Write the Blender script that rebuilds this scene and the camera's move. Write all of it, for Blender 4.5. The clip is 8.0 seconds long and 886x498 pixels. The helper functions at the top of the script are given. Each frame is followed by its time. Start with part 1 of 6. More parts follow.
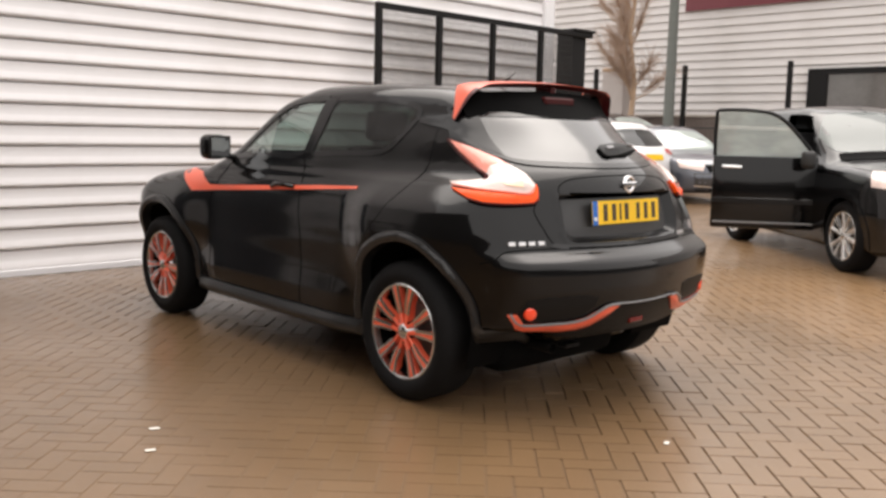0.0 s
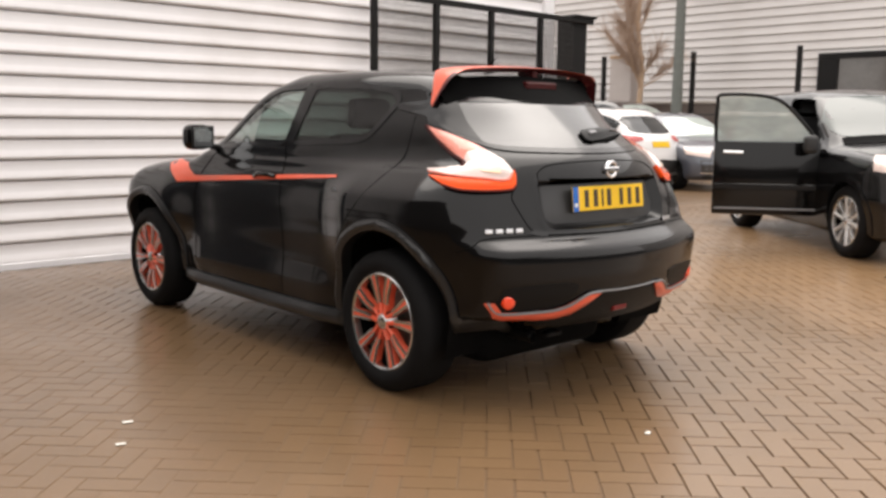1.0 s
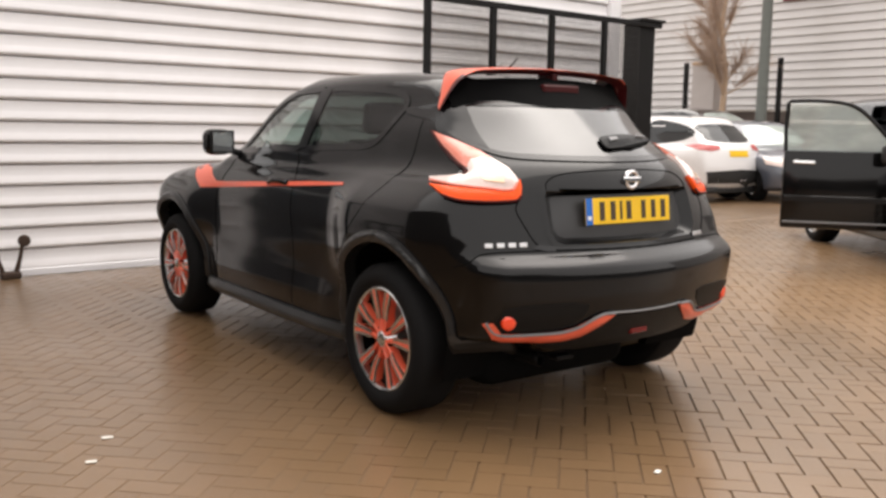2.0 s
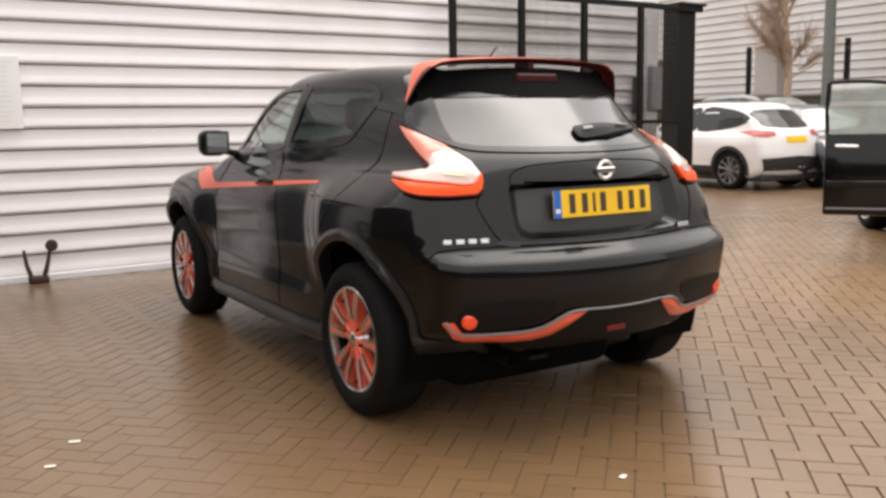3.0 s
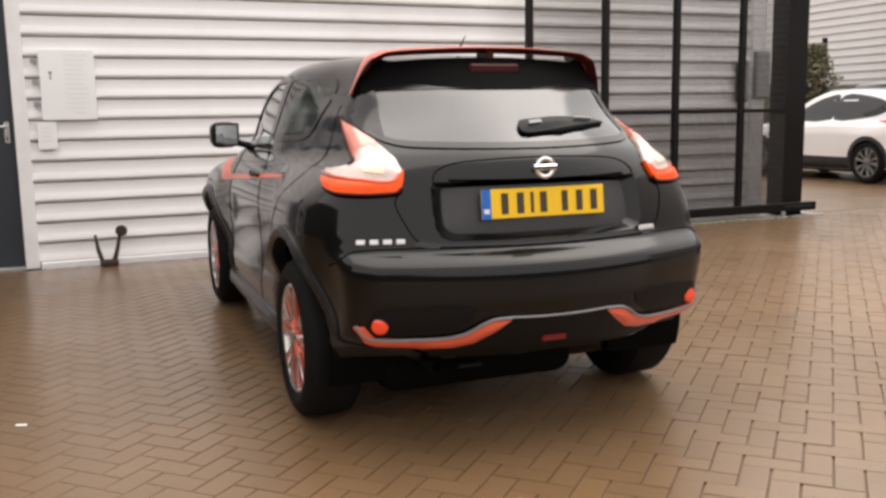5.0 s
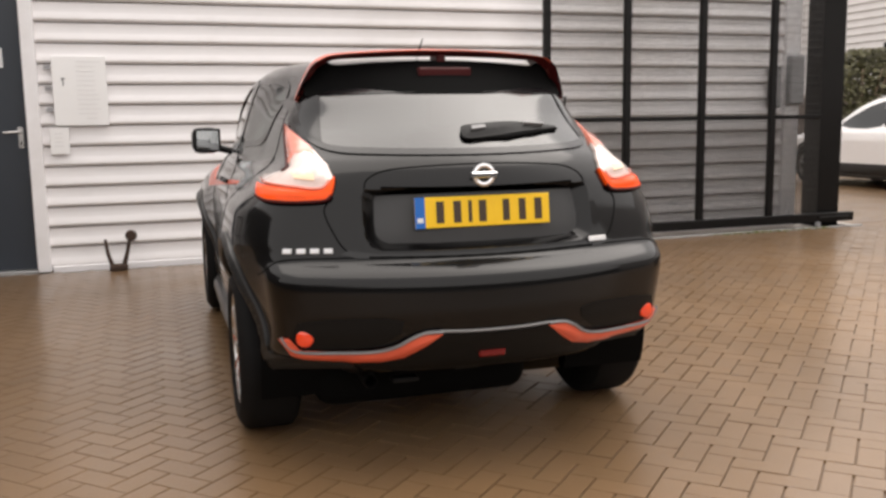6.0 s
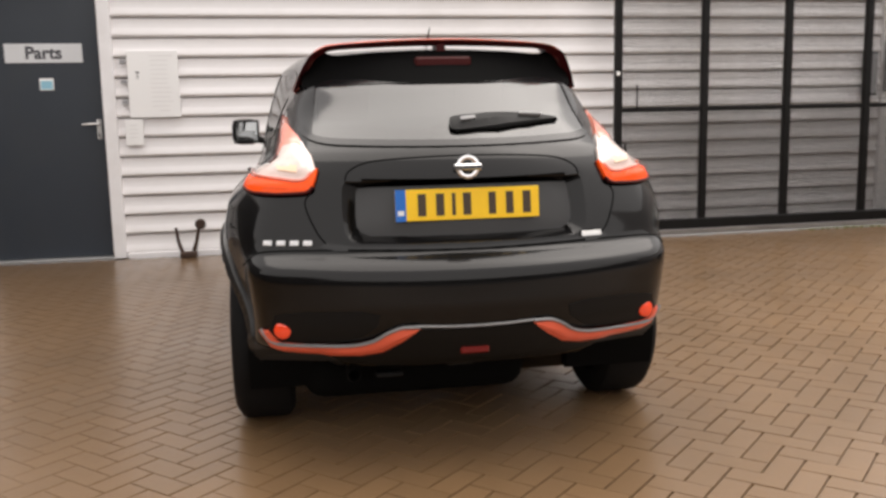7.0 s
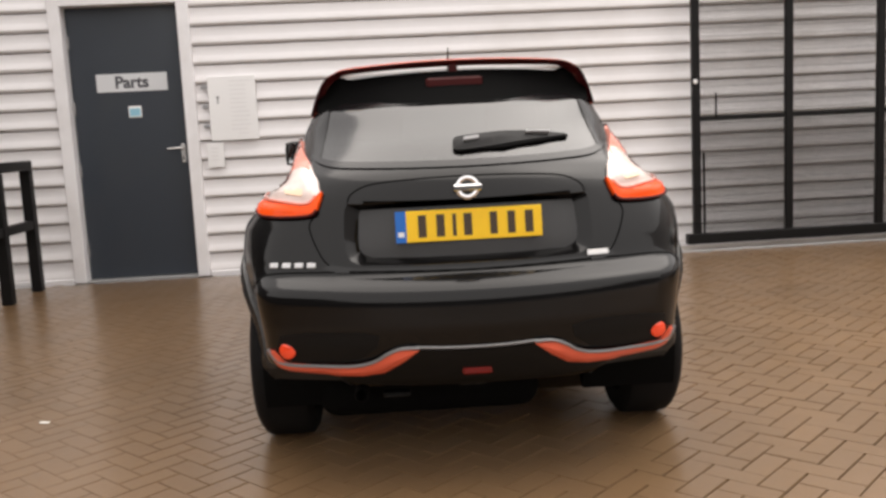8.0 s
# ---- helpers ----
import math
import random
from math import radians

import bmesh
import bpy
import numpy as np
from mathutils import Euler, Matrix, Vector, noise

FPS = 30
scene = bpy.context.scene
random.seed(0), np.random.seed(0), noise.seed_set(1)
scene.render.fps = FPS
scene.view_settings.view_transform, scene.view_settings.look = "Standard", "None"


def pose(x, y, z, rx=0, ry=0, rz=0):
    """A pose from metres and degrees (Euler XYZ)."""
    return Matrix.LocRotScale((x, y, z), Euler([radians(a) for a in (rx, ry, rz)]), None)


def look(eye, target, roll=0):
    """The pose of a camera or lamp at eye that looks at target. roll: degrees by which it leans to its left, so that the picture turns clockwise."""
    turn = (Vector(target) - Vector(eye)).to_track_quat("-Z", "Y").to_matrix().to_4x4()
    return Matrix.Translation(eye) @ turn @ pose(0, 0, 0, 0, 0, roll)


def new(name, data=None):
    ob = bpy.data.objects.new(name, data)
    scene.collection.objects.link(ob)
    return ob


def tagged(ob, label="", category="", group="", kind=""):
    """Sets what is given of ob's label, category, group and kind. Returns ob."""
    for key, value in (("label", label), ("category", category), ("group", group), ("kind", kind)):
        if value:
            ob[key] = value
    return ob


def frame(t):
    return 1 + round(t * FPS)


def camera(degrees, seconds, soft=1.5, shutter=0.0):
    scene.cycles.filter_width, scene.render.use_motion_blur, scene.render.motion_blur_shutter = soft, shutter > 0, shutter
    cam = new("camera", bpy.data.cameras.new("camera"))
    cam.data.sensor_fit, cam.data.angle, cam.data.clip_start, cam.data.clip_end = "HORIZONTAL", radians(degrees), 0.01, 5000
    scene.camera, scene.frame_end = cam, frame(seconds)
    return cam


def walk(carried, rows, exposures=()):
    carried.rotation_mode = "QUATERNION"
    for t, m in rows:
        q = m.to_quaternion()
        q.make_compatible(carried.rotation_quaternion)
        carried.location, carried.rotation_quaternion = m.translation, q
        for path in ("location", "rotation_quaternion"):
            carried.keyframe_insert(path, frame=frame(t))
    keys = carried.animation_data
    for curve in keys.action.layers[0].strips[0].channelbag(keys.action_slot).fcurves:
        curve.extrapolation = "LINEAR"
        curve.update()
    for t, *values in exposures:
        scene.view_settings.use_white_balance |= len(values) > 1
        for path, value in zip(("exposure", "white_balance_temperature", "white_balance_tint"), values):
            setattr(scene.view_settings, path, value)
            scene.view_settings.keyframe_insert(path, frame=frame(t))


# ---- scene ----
cam = camera(52.7, 8.0, soft=2.85, shutter=0.4)
PATH = [
    (0, (-3.614, -3.085, 1.277), (-2.232, -1.663, 1.018), 1.3),
    (0.5, (-3.551, -3.115, 1.279), (-2.161, -1.703, 1.009), 1.2),
    (0.8, (-3.489, -3.133, 1.268), (-2.108, -1.713, 0.999), 0.85),
    (1, (-3.448, -3.145, 1.259), (-2.089, -1.704, 0.979), 0.6),
    (1.5, (-3.228, -3.122, 1.256), (-1.936, -1.62, 0.981), 1.3),
    (3, (-2.572, -3.337, 1.245), (-1.488, -1.679, 0.969), -0.9),
    (3.5, (-2.345, -3.351, 1.262), (-1.304, -1.669, 0.965), -0.5),
    (4, (-2.134, -3.477, 1.253), (-1.19, -1.74, 0.95), -1.6),
    (4.5, (-1.922, -3.58, 1.262), (-1.086, -1.79, 0.953), -1.4),
    (6, (-1.213, -3.653, 1.243), (-0.568, -1.781, 0.962), -0.9),
    (6.5, (-0.975, -3.734, 1.247), (-0.453, -1.828, 0.938), -1.1),
    (7, (-0.746, -3.712, 1.237), (-0.345, -1.775, 0.939), -1.2),
    (7.5, (-0.587, -3.705, 1.255), (-0.331, -1.743, 0.963), -2.6),
    (8, (-0.343, -3.77, 1.255), (-0.197, -1.793, 0.992), -2.9),
]
walk(cam, [(t, look(eye, target, roll)) for t, eye, target, roll in PATH], exposures=[(0.0, 0.52, 6900, 12), (3.5, 0.44, 6900, 12), (8.0, 0.38, 6900, 12)])

# ---- light and sky: a flat, bright overcast day ----
world = bpy.data.worlds.new("overcast_sky")
scene.world = world
world.use_nodes = True
wn, wl = world.node_tree.nodes, world.node_tree.links
sky = wn.new("ShaderNodeTexSky")
sky.sky_type, sky.sun_disc = "NISHITA", False
sky.sun_elevation, sky.sun_rotation = radians(62), radians(86)
sky.air_density, sky.dust_density, sky.ozone_density = 1.0, 4.0, 1.0
grey = wn.new("ShaderNodeHueSaturation")
grey.inputs["Saturation"].default_value = 0.16
wl.new(sky.outputs["Color"], grey.inputs["Color"])
cloud = wn.new("ShaderNodeMix")
cloud.data_type = "RGBA"
cloud.inputs["Factor"].default_value = 0.62
cloud.inputs[7].default_value = (11.0, 10.9, 11.0, 1)
wl.new(grey.outputs["Color"], cloud.inputs[6])
wl.new(cloud.outputs[2], wn["Background"].inputs["Color"])
wn["Background"].inputs["Strength"].default_value = 0.135

sun = new("sun", bpy.data.lights.new("sun", "SUN"))
sun.data.energy, sun.data.angle, sun.data.color = 1.6, radians(70), (1.0, 0.965, 0.93)
sun.matrix_world = look((1.8, 2.4, 10), (0, 0, 0))


# ---- materials ----
def material(name, colour, rough=0.5, metal=0.0, spec=0.5, coat=0.0, vary=0.0, scale=6.0, bump=0.0, bump_scale=60.0,
             stain=None, stain_scale=1.2, stain_amount=0.0, rough_vary=0.0, by_object=0.0, by_island=0.0, coat_ior=1.5, coat_rough=0.03, across=False):
    """A node material: base colour with fine and coarse variation, stains, bump and uneven gloss."""
    m = bpy.data.materials.new(name)
    m.use_nodes = True
    n, l = m.node_tree.nodes, m.node_tree.links
    b = n["Principled BSDF"]
    b.inputs["Roughness"].default_value, b.inputs["Metallic"].default_value = rough, metal
    b.inputs["Specular IOR Level"].default_value, b.inputs["Coat Weight"].default_value = spec, coat
    b.inputs["Coat Roughness"].default_value, b.inputs["Coat IOR"].default_value = coat_rough, coat_ior
    b.inputs["Base Color"].default_value = (*colour, 1)
    place = n.new("ShaderNodeNewGeometry").outputs["Position"] if across else n.new("ShaderNodeTexCoord").outputs["Object"]
    out = None

    def tint(socket, factor, low, high):
        ramp = n.new("ShaderNodeMapRange")
        l.new(factor, ramp.inputs["Value"])
        ramp.inputs["To Min"].default_value, ramp.inputs["To Max"].default_value = low, high
        mul = n.new("ShaderNodeVectorMath")
        mul.operation = "SCALE"
        if socket is None:
            mul.inputs[0].default_value = colour
        else:
            l.new(socket, mul.inputs[0])
        l.new(ramp.outputs["Result"], mul.inputs["Scale"])
        return mul.outputs["Vector"]

    def noise_of(size, detail=4.0):
        t = n.new("ShaderNodeTexNoise")
        t.inputs["Scale"].default_value, t.inputs["Detail"].default_value = size, detail
        l.new(place, t.inputs["Vector"])
        return t.outputs["Fac"]

    if vary:
        out = tint(out, noise_of(scale), 1 - vary, 1 + vary)
        out = tint(out, noise_of(scale * 9), 1 - vary * 0.6, 1 + vary * 0.6)
    if by_object:
        out = tint(out, n.new("ShaderNodeObjectInfo").outputs["Random"], 1 - by_object, 1 + by_object)
    if by_island:
        out = tint(out, n.new("ShaderNodeNewGeometry").outputs["Random Per Island"], 1 - by_island, 1 + by_island)
    if stain:
        ramp = n.new("ShaderNodeMapRange")
        ramp.inputs["From Min"].default_value, ramp.inputs["From Max"].default_value = 0.48, 0.72
        ramp.inputs["To Max"].default_value = stain_amount
        l.new(noise_of(stain_scale, 6.0), ramp.inputs["Value"])
        mix = n.new("ShaderNodeMix")
        mix.data_type = "RGBA"
        l.new(ramp.outputs["Result"], mix.inputs["Factor"])
        if out is None:
            mix.inputs[6].default_value = (*colour, 1)
        else:
            l.new(out, mix.inputs[6])
        mix.inputs[7].default_value = (*stain, 1)
        out = mix.outputs[2]
    if out is not None:
        l.new(out, b.inputs["Base Color"])
    if rough_vary:
        ramp = n.new("ShaderNodeMapRange")
        ramp.inputs["From Min"].default_value, ramp.inputs["From Max"].default_value = 0.35, 0.65
        ramp.inputs["To Min"].default_value, ramp.inputs["To Max"].default_value = max(rough - rough_vary, 0.02), rough + rough_vary
        l.new(noise_of(scale * 0.35, 5.0), ramp.inputs["Value"])
        l.new(ramp.outputs["Result"], b.inputs["Roughness"])
    if bump:
        bp = n.new("ShaderNodeBump")
        bp.inputs["Strength"].default_value, bp.inputs["Distance"].default_value = bump, 0.004
        l.new(noise_of(bump_scale, 6.0), bp.inputs["Height"])
        l.new(bp.outputs["Normal"], b.inputs["Normal"])
    return m


def glass(name, tint, gloss=1.0, base=0.07, rough=0.02, pale_mix=0.0):
    """A pane: see-through with a tint, a mirror by Fresnel, and a share of pale diffuse colour."""
    m = bpy.data.materials.new(name)
    m.use_nodes = True
    n, l = m.node_tree.nodes, m.node_tree.links
    n.remove(n["Principled BSDF"])
    clear, shine, mix, fres = n.new("ShaderNodeBsdfTransparent"), n.new("ShaderNodeBsdfGlossy"), n.new("ShaderNodeMixShader"), n.new("ShaderNodeLayerWeight")
    clear.inputs["Color"].default_value = (*tint, 1)
    shine.inputs["Roughness"].default_value = rough
    shine.inputs["Color"].default_value = (gloss, gloss, gloss, 1)
    fres.inputs["Blend"].default_value = 0.5
    power, scale = n.new("ShaderNodeMath"), n.new("ShaderNodeMath")
    power.operation, scale.operation = "POWER", "MULTIPLY_ADD"
    power.inputs[1].default_value = 4.0
    scale.inputs[1].default_value, scale.inputs[2].default_value = 1.0 - base, base
    l.new(fres.outputs["Facing"], power.inputs[0])
    l.new(power.outputs[0], scale.inputs[0])
    l.new(scale.outputs[0], mix.inputs[0])
    if pale_mix:
        pale_bsdf, blend = n.new("ShaderNodeBsdfDiffuse"), n.new("ShaderNodeMixShader")
        pale_bsdf.inputs["Color"].default_value = (0.60, 0.66, 0.63, 1)
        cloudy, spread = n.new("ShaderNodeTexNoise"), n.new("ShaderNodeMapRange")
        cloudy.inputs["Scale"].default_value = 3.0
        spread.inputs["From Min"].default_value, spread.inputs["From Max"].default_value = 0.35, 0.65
        spread.inputs["To Min"].default_value, spread.inputs["To Max"].default_value = pale_mix * 0.8, min(1.0, pale_mix * 1.2)
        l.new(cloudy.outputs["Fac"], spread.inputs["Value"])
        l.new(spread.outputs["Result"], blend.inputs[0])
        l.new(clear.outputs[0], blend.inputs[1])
        l.new(pale_bsdf.outputs[0], blend.inputs[2])
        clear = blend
    l.new(clear.outputs[0], mix.inputs[1])
    l.new(shine.outputs[0], mix.inputs[2])
    l.new(mix.outputs[0], n["Material Output"].inputs["Surface"])
    return m


PAINT_BLACK = material("black_metallic_paint", (0.0025, 0.0023, 0.0025), rough=0.45, metal=0.0, spec=0.04, coat=1.0, coat_ior=1.39, coat_rough=0.095, vary=0.08, scale=3)
PAINT_MATT = material("black_textured_plastic", (0.005, 0.005, 0.0052), rough=0.5, spec=0.22, vary=0.1, scale=20, bump=0.25, bump_scale=300)
PAINT_GLOSS = material("gloss_black_panel", (0.006, 0.006, 0.0065), rough=0.16, spec=0.5)
ORANGE = material("orange_paint", (0.84, 0.130, 0.066), rough=0.32, coat=0.35, vary=0.05, scale=8)
SILVER = material("machined_silver", (0.62, 0.61, 0.6), rough=0.25, metal=1.0)
CHROME = material("chrome", (0.86, 0.86, 0.87), rough=0.12, metal=1.0)
SATIN = material("satin_grey_plastic", (0.22, 0.22, 0.225), rough=0.35, vary=0.05)
RUBBER = material("tyre_rubber", (0.0075, 0.0072, 0.0075), rough=0.75, spec=0.14, vary=0.2, scale=15, bump=0.4, bump_scale=120)
DARK = material("dark_void_plastic", (0.002, 0.002, 0.002), rough=0.8, spec=0.08, vary=0.1)
BRAKE = material("brake_disc_steel", (0.18, 0.17, 0.16), rough=0.45, metal=0.8, vary=0.2, scale=30)
CLOTH = material("dark_seat_cloth", (0.02, 0.02, 0.022), rough=0.9, vary=0.2, scale=40, bump=0.3, bump_scale=200)
LENS_RED = material("red_lens", (0.95, 0.090, 0.008), rough=0.25, spec=0.2, coat=0.15, vary=0.08, scale=14)
LENS_RUBY = material("dark_red_lens", (0.17, 0.008, 0.008), rough=0.2, spec=0.3, coat=0.2)
LENS_CLEAR = material("clear_lens", (0.77, 0.63, 0.58), rough=0.1, coat=1.0, vary=0.20, scale=26)
LENS_AMBER = material("amber_lens", (0.90, 0.66, 0.45), rough=0.15, coat=1.0)
LENS_PINK = material("pale_red_lens", (0.86, 0.26, 0.18), rough=0.12, coat=1.0)
REFLECTOR = material("orange_red_reflector", (0.95, 0.065, 0.015), rough=0.15, coat=1.0)
# The spoiler's orange as it looks in shade, put into a maroon colour.
MAROON_SHADE = material("maroon_shaded_orange", (0.075, 0.010, 0.011), rough=0.3, spec=0.4, vary=0.06, scale=10)
LENS_DEEP = material("smoked_red_lens", (0.05, 0.006, 0.006), rough=0.4, spec=0.15)
FLOOR_SATIN = material("satin_charcoal_plastic", (0.030, 0.030, 0.031), rough=0.42, spec=0.5, vary=0.08, scale=15, bump=0.08, bump_scale=250)
TRIM_SATIN = material("satin_black_moulding", (0.015, 0.015, 0.0155), rough=0.30, spec=0.6, vary=0.1, scale=20, bump=0.1, bump_scale=250)
PLATE_YELLOW = material("yellow_plate", (0.90, 0.55, 0.01), rough=0.35, vary=0.03, scale=30)
PLATE_BLUE = material("blue_plate_band", (0.004, 0.13, 0.50), rough=0.35)
PLATE_WHITE = material("white_plate", (0.75, 0.76, 0.78), rough=0.35)
INK = material("dark_brown_ink", (0.05, 0.03, 0.015), rough=0.5)
GLASS_TINT = glass("privacy_glass", (0.13, 0.15, 0.14), 0.7, 0.06, 0.08)
GLASS_REAR = glass("dark_rear_glass", (0.03, 0.033, 0.035), 0.88, 0.11, 0.13)
GLASS_CLEAR = glass("window_glass", (0.52, 0.63, 0.595), pale_mix=0.17)
MIRROR = material("mirror_glass", (0.8, 0.82, 0.83), rough=0.03, metal=1.0)
CLADDING = material("white_metal_cladding", (0.86, 0.835, 0.835), rough=0.38, vary=0.03, scale=2.0, stain=(0.50, 0.46, 0.42), stain_scale=0.9,
                    stain_amount=0.42, rough_vary=0.08, by_object=0.03, bump=0.6, bump_scale=2.2)
CLADDING_FAR = material("pale_grey_cladding", (0.63, 0.605, 0.59), rough=0.5, vary=0.04, scale=1.0, stain=(0.4, 0.37, 0.34), stain_scale=0.4, stain_amount=0.3)
TRIM_WHITE = material("white_trim", (0.92, 0.905, 0.915), rough=0.4, vary=0.04, scale=5, stain=(0.5, 0.46, 0.42), stain_scale=3, stain_amount=0.2)
DOOR_BLUE = material("slate_blue_door_paint", (0.026, 0.034, 0.046), rough=0.42, vary=0.06, scale=3, rough_vary=0.1, stain=(0.04, 0.045, 0.05), stain_scale=2.0, stain_amount=0.3)
GATE_BLACK = material("black_powder_coat", (0.008, 0.0075, 0.0075), rough=0.5, spec=0.2, vary=0.15, scale=8, bump=0.15, bump_scale=150)
GATE_WIRE = material("grey_black_wire", (0.035, 0.033, 0.031), rough=0.55)
GALV = material("galvanised_steel", (0.42, 0.42, 0.42), rough=0.45, metal=0.7, vary=0.12, scale=10)
BOX_GREY = material("grey_box_plastic", (0.32, 0.32, 0.33), rough=0.5, vary=0.05)
PAPER = material("white_paper", (0.96, 0.955, 0.95), rough=0.4, coat=0.5, vary=0.01)
INK_PALE = material("grey_print", (0.80, 0.79, 0.79), rough=0.7)
INK_DARK = material("dark_print", (0.06, 0.06, 0.07), rough=0.6)
SIGN_SILVER = material("pale_sign_plate", (0.72, 0.73, 0.745), rough=0.35, vary=0.03)
STICKER_BLUE = material("light_blue_sticker", (0.30, 0.60, 0.74), rough=0.4)
RUST = material("rusty_iron", (0.05, 0.028, 0.018), rough=0.8, vary=0.35, scale=30, bump=0.5, bump_scale=90)
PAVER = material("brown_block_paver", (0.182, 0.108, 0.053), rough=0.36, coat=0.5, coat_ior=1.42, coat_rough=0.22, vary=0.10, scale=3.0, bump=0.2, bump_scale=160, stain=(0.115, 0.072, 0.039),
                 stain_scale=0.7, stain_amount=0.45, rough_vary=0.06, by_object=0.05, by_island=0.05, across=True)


def tone_patch(m, centre, reach, fade, tone, gloss):
    """An uneven patch: tone scales the base colour (under 1 darkens, over 1 pales), gloss the roughness."""
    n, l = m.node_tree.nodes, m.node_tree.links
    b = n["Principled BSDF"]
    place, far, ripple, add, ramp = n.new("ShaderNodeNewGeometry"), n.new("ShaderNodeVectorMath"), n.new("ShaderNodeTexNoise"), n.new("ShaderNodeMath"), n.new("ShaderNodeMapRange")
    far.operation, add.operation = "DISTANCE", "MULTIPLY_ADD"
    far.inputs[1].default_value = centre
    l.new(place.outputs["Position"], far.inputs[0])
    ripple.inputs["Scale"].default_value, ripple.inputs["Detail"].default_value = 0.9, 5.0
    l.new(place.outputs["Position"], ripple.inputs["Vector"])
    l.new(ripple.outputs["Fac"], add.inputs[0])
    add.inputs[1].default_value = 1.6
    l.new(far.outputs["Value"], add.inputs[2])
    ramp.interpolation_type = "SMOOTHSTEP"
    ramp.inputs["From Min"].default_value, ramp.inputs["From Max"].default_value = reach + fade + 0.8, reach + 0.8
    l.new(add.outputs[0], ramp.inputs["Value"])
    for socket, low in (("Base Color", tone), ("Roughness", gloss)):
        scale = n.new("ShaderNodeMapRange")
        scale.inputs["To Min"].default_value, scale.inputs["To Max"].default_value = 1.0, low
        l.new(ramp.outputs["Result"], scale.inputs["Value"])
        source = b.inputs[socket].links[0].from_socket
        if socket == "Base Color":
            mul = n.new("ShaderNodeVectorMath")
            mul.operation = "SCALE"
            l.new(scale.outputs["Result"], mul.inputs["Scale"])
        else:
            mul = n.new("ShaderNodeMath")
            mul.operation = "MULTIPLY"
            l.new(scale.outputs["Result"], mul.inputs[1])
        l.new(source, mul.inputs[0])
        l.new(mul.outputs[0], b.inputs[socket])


# Damp side by the wall, also darkened to cut light bounced onto it.
tone_patch(PAVER, (-3.5, 2.2, 0.0), 2.1, 2.0, 0.84, 0.95)
# Sheen of the ground by the SUV, painted in as a paler colour.
tone_patch(PAVER, (6.6, -1.2, 0.0), 2.8, 3.0, 1.55, 0.9)
JOINT_DAMP = material("damp_joint_sand", (0.155, 0.095, 0.050), rough=0.45, vary=0.2, scale=4, bump=0.3, bump_scale=200, across=True)
JOINT = material("joint_sand", (0.080, 0.053, 0.032), rough=0.85, vary=0.25, scale=30, bump=0.5, bump_scale=200)
ASPHALT = material("dark_asphalt", (0.045, 0.044, 0.043), rough=0.7, vary=0.15, scale=6, bump=0.4, bump_scale=150, stain=(0.03, 0.03, 0.03), stain_scale=0.5, stain_amount=0.4)
CONCRETE = material("pale_concrete", (0.46, 0.42, 0.38), rough=0.7, vary=0.12, scale=8, bump=0.3, bump_scale=120, stain=(0.25, 0.2, 0.15), stain_scale=2.5, stain_amount=0.5)
RENDERED = material("beige_render", (0.47, 0.43, 0.41), rough=0.8, vary=0.06, scale=3)
BRICK = material("brown_brick", (0.16, 0.13, 0.115), rough=0.85, vary=0.2, scale=12, bump=0.3)
SLATE = material("dark_grey_render", (0.05, 0.049, 0.048), rough=0.8, vary=0.15, scale=4, bump=0.2)
BARK = material("pale_bark", (0.50, 0.36, 0.25), rough=0.85, vary=0.25, scale=20, bump=0.5, bump_scale=50)
TWIG = material("brown_twigs", (0.42, 0.31, 0.24), rough=0.85)
POLE_GREY = material("grey_green_pole", (0.11, 0.118, 0.105), rough=0.55, vary=0.1)
MOSS = material("yellow_green_moss", (0.12, 0.13, 0.035), rough=0.8, by_island=0.35)
LEAF = material("dark_hedge_leaf", (0.085, 0.080, 0.030), rough=0.6, by_island=0.35, vary=0.1)
PAINT_WHITE = material("white_car_paint", (0.82, 0.81, 0.81), rough=0.3, coat=1.0, vary=0.02)
# Lightened for the bonnet's sky reflection; the bumper keeps a darker patch.
PAINT_NAVY = material("dark_blue_grey_paint", (0.085, 0.095, 0.12), rough=0.3, coat=1.0, vary=0.04)
PAINT_SUV = material("black_suv_paint", (0.0035, 0.0035, 0.0038), rough=0.4, spec=0.05, coat=1.0, coat_ior=1.55, coat_rough=0.06, vary=0.08, scale=3)
ALLOY_BRIGHT = material("bright_alloy", (0.80, 0.79, 0.78), rough=0.38, metal=0.6)
PAINT_DARK = material("dark_car_paint", (0.03, 0.03, 0.032), rough=0.3, coat=1.0, vary=0.05)
PLASTIC_GREY = material("grey_black_plastic", (0.02, 0.02, 0.02), rough=0.6, vary=0.1)
SPECK = material("pale_litter", (0.75, 0.72, 0.66), rough=0.7)
RED_DARK = material("dark_red_sheet", (0.16, 0.03, 0.04), rough=0.5)


# ---- mesh tools ----
def thing(name, label, category, m=None, group="", kind=""):
    """An Empty at the base of a thing, for its parts."""
    ob = tagged(new(name), label, category, group, kind)
    ob.empty_display_size = 0.1
    if m is not None:
        ob.matrix_basis = m
    return ob


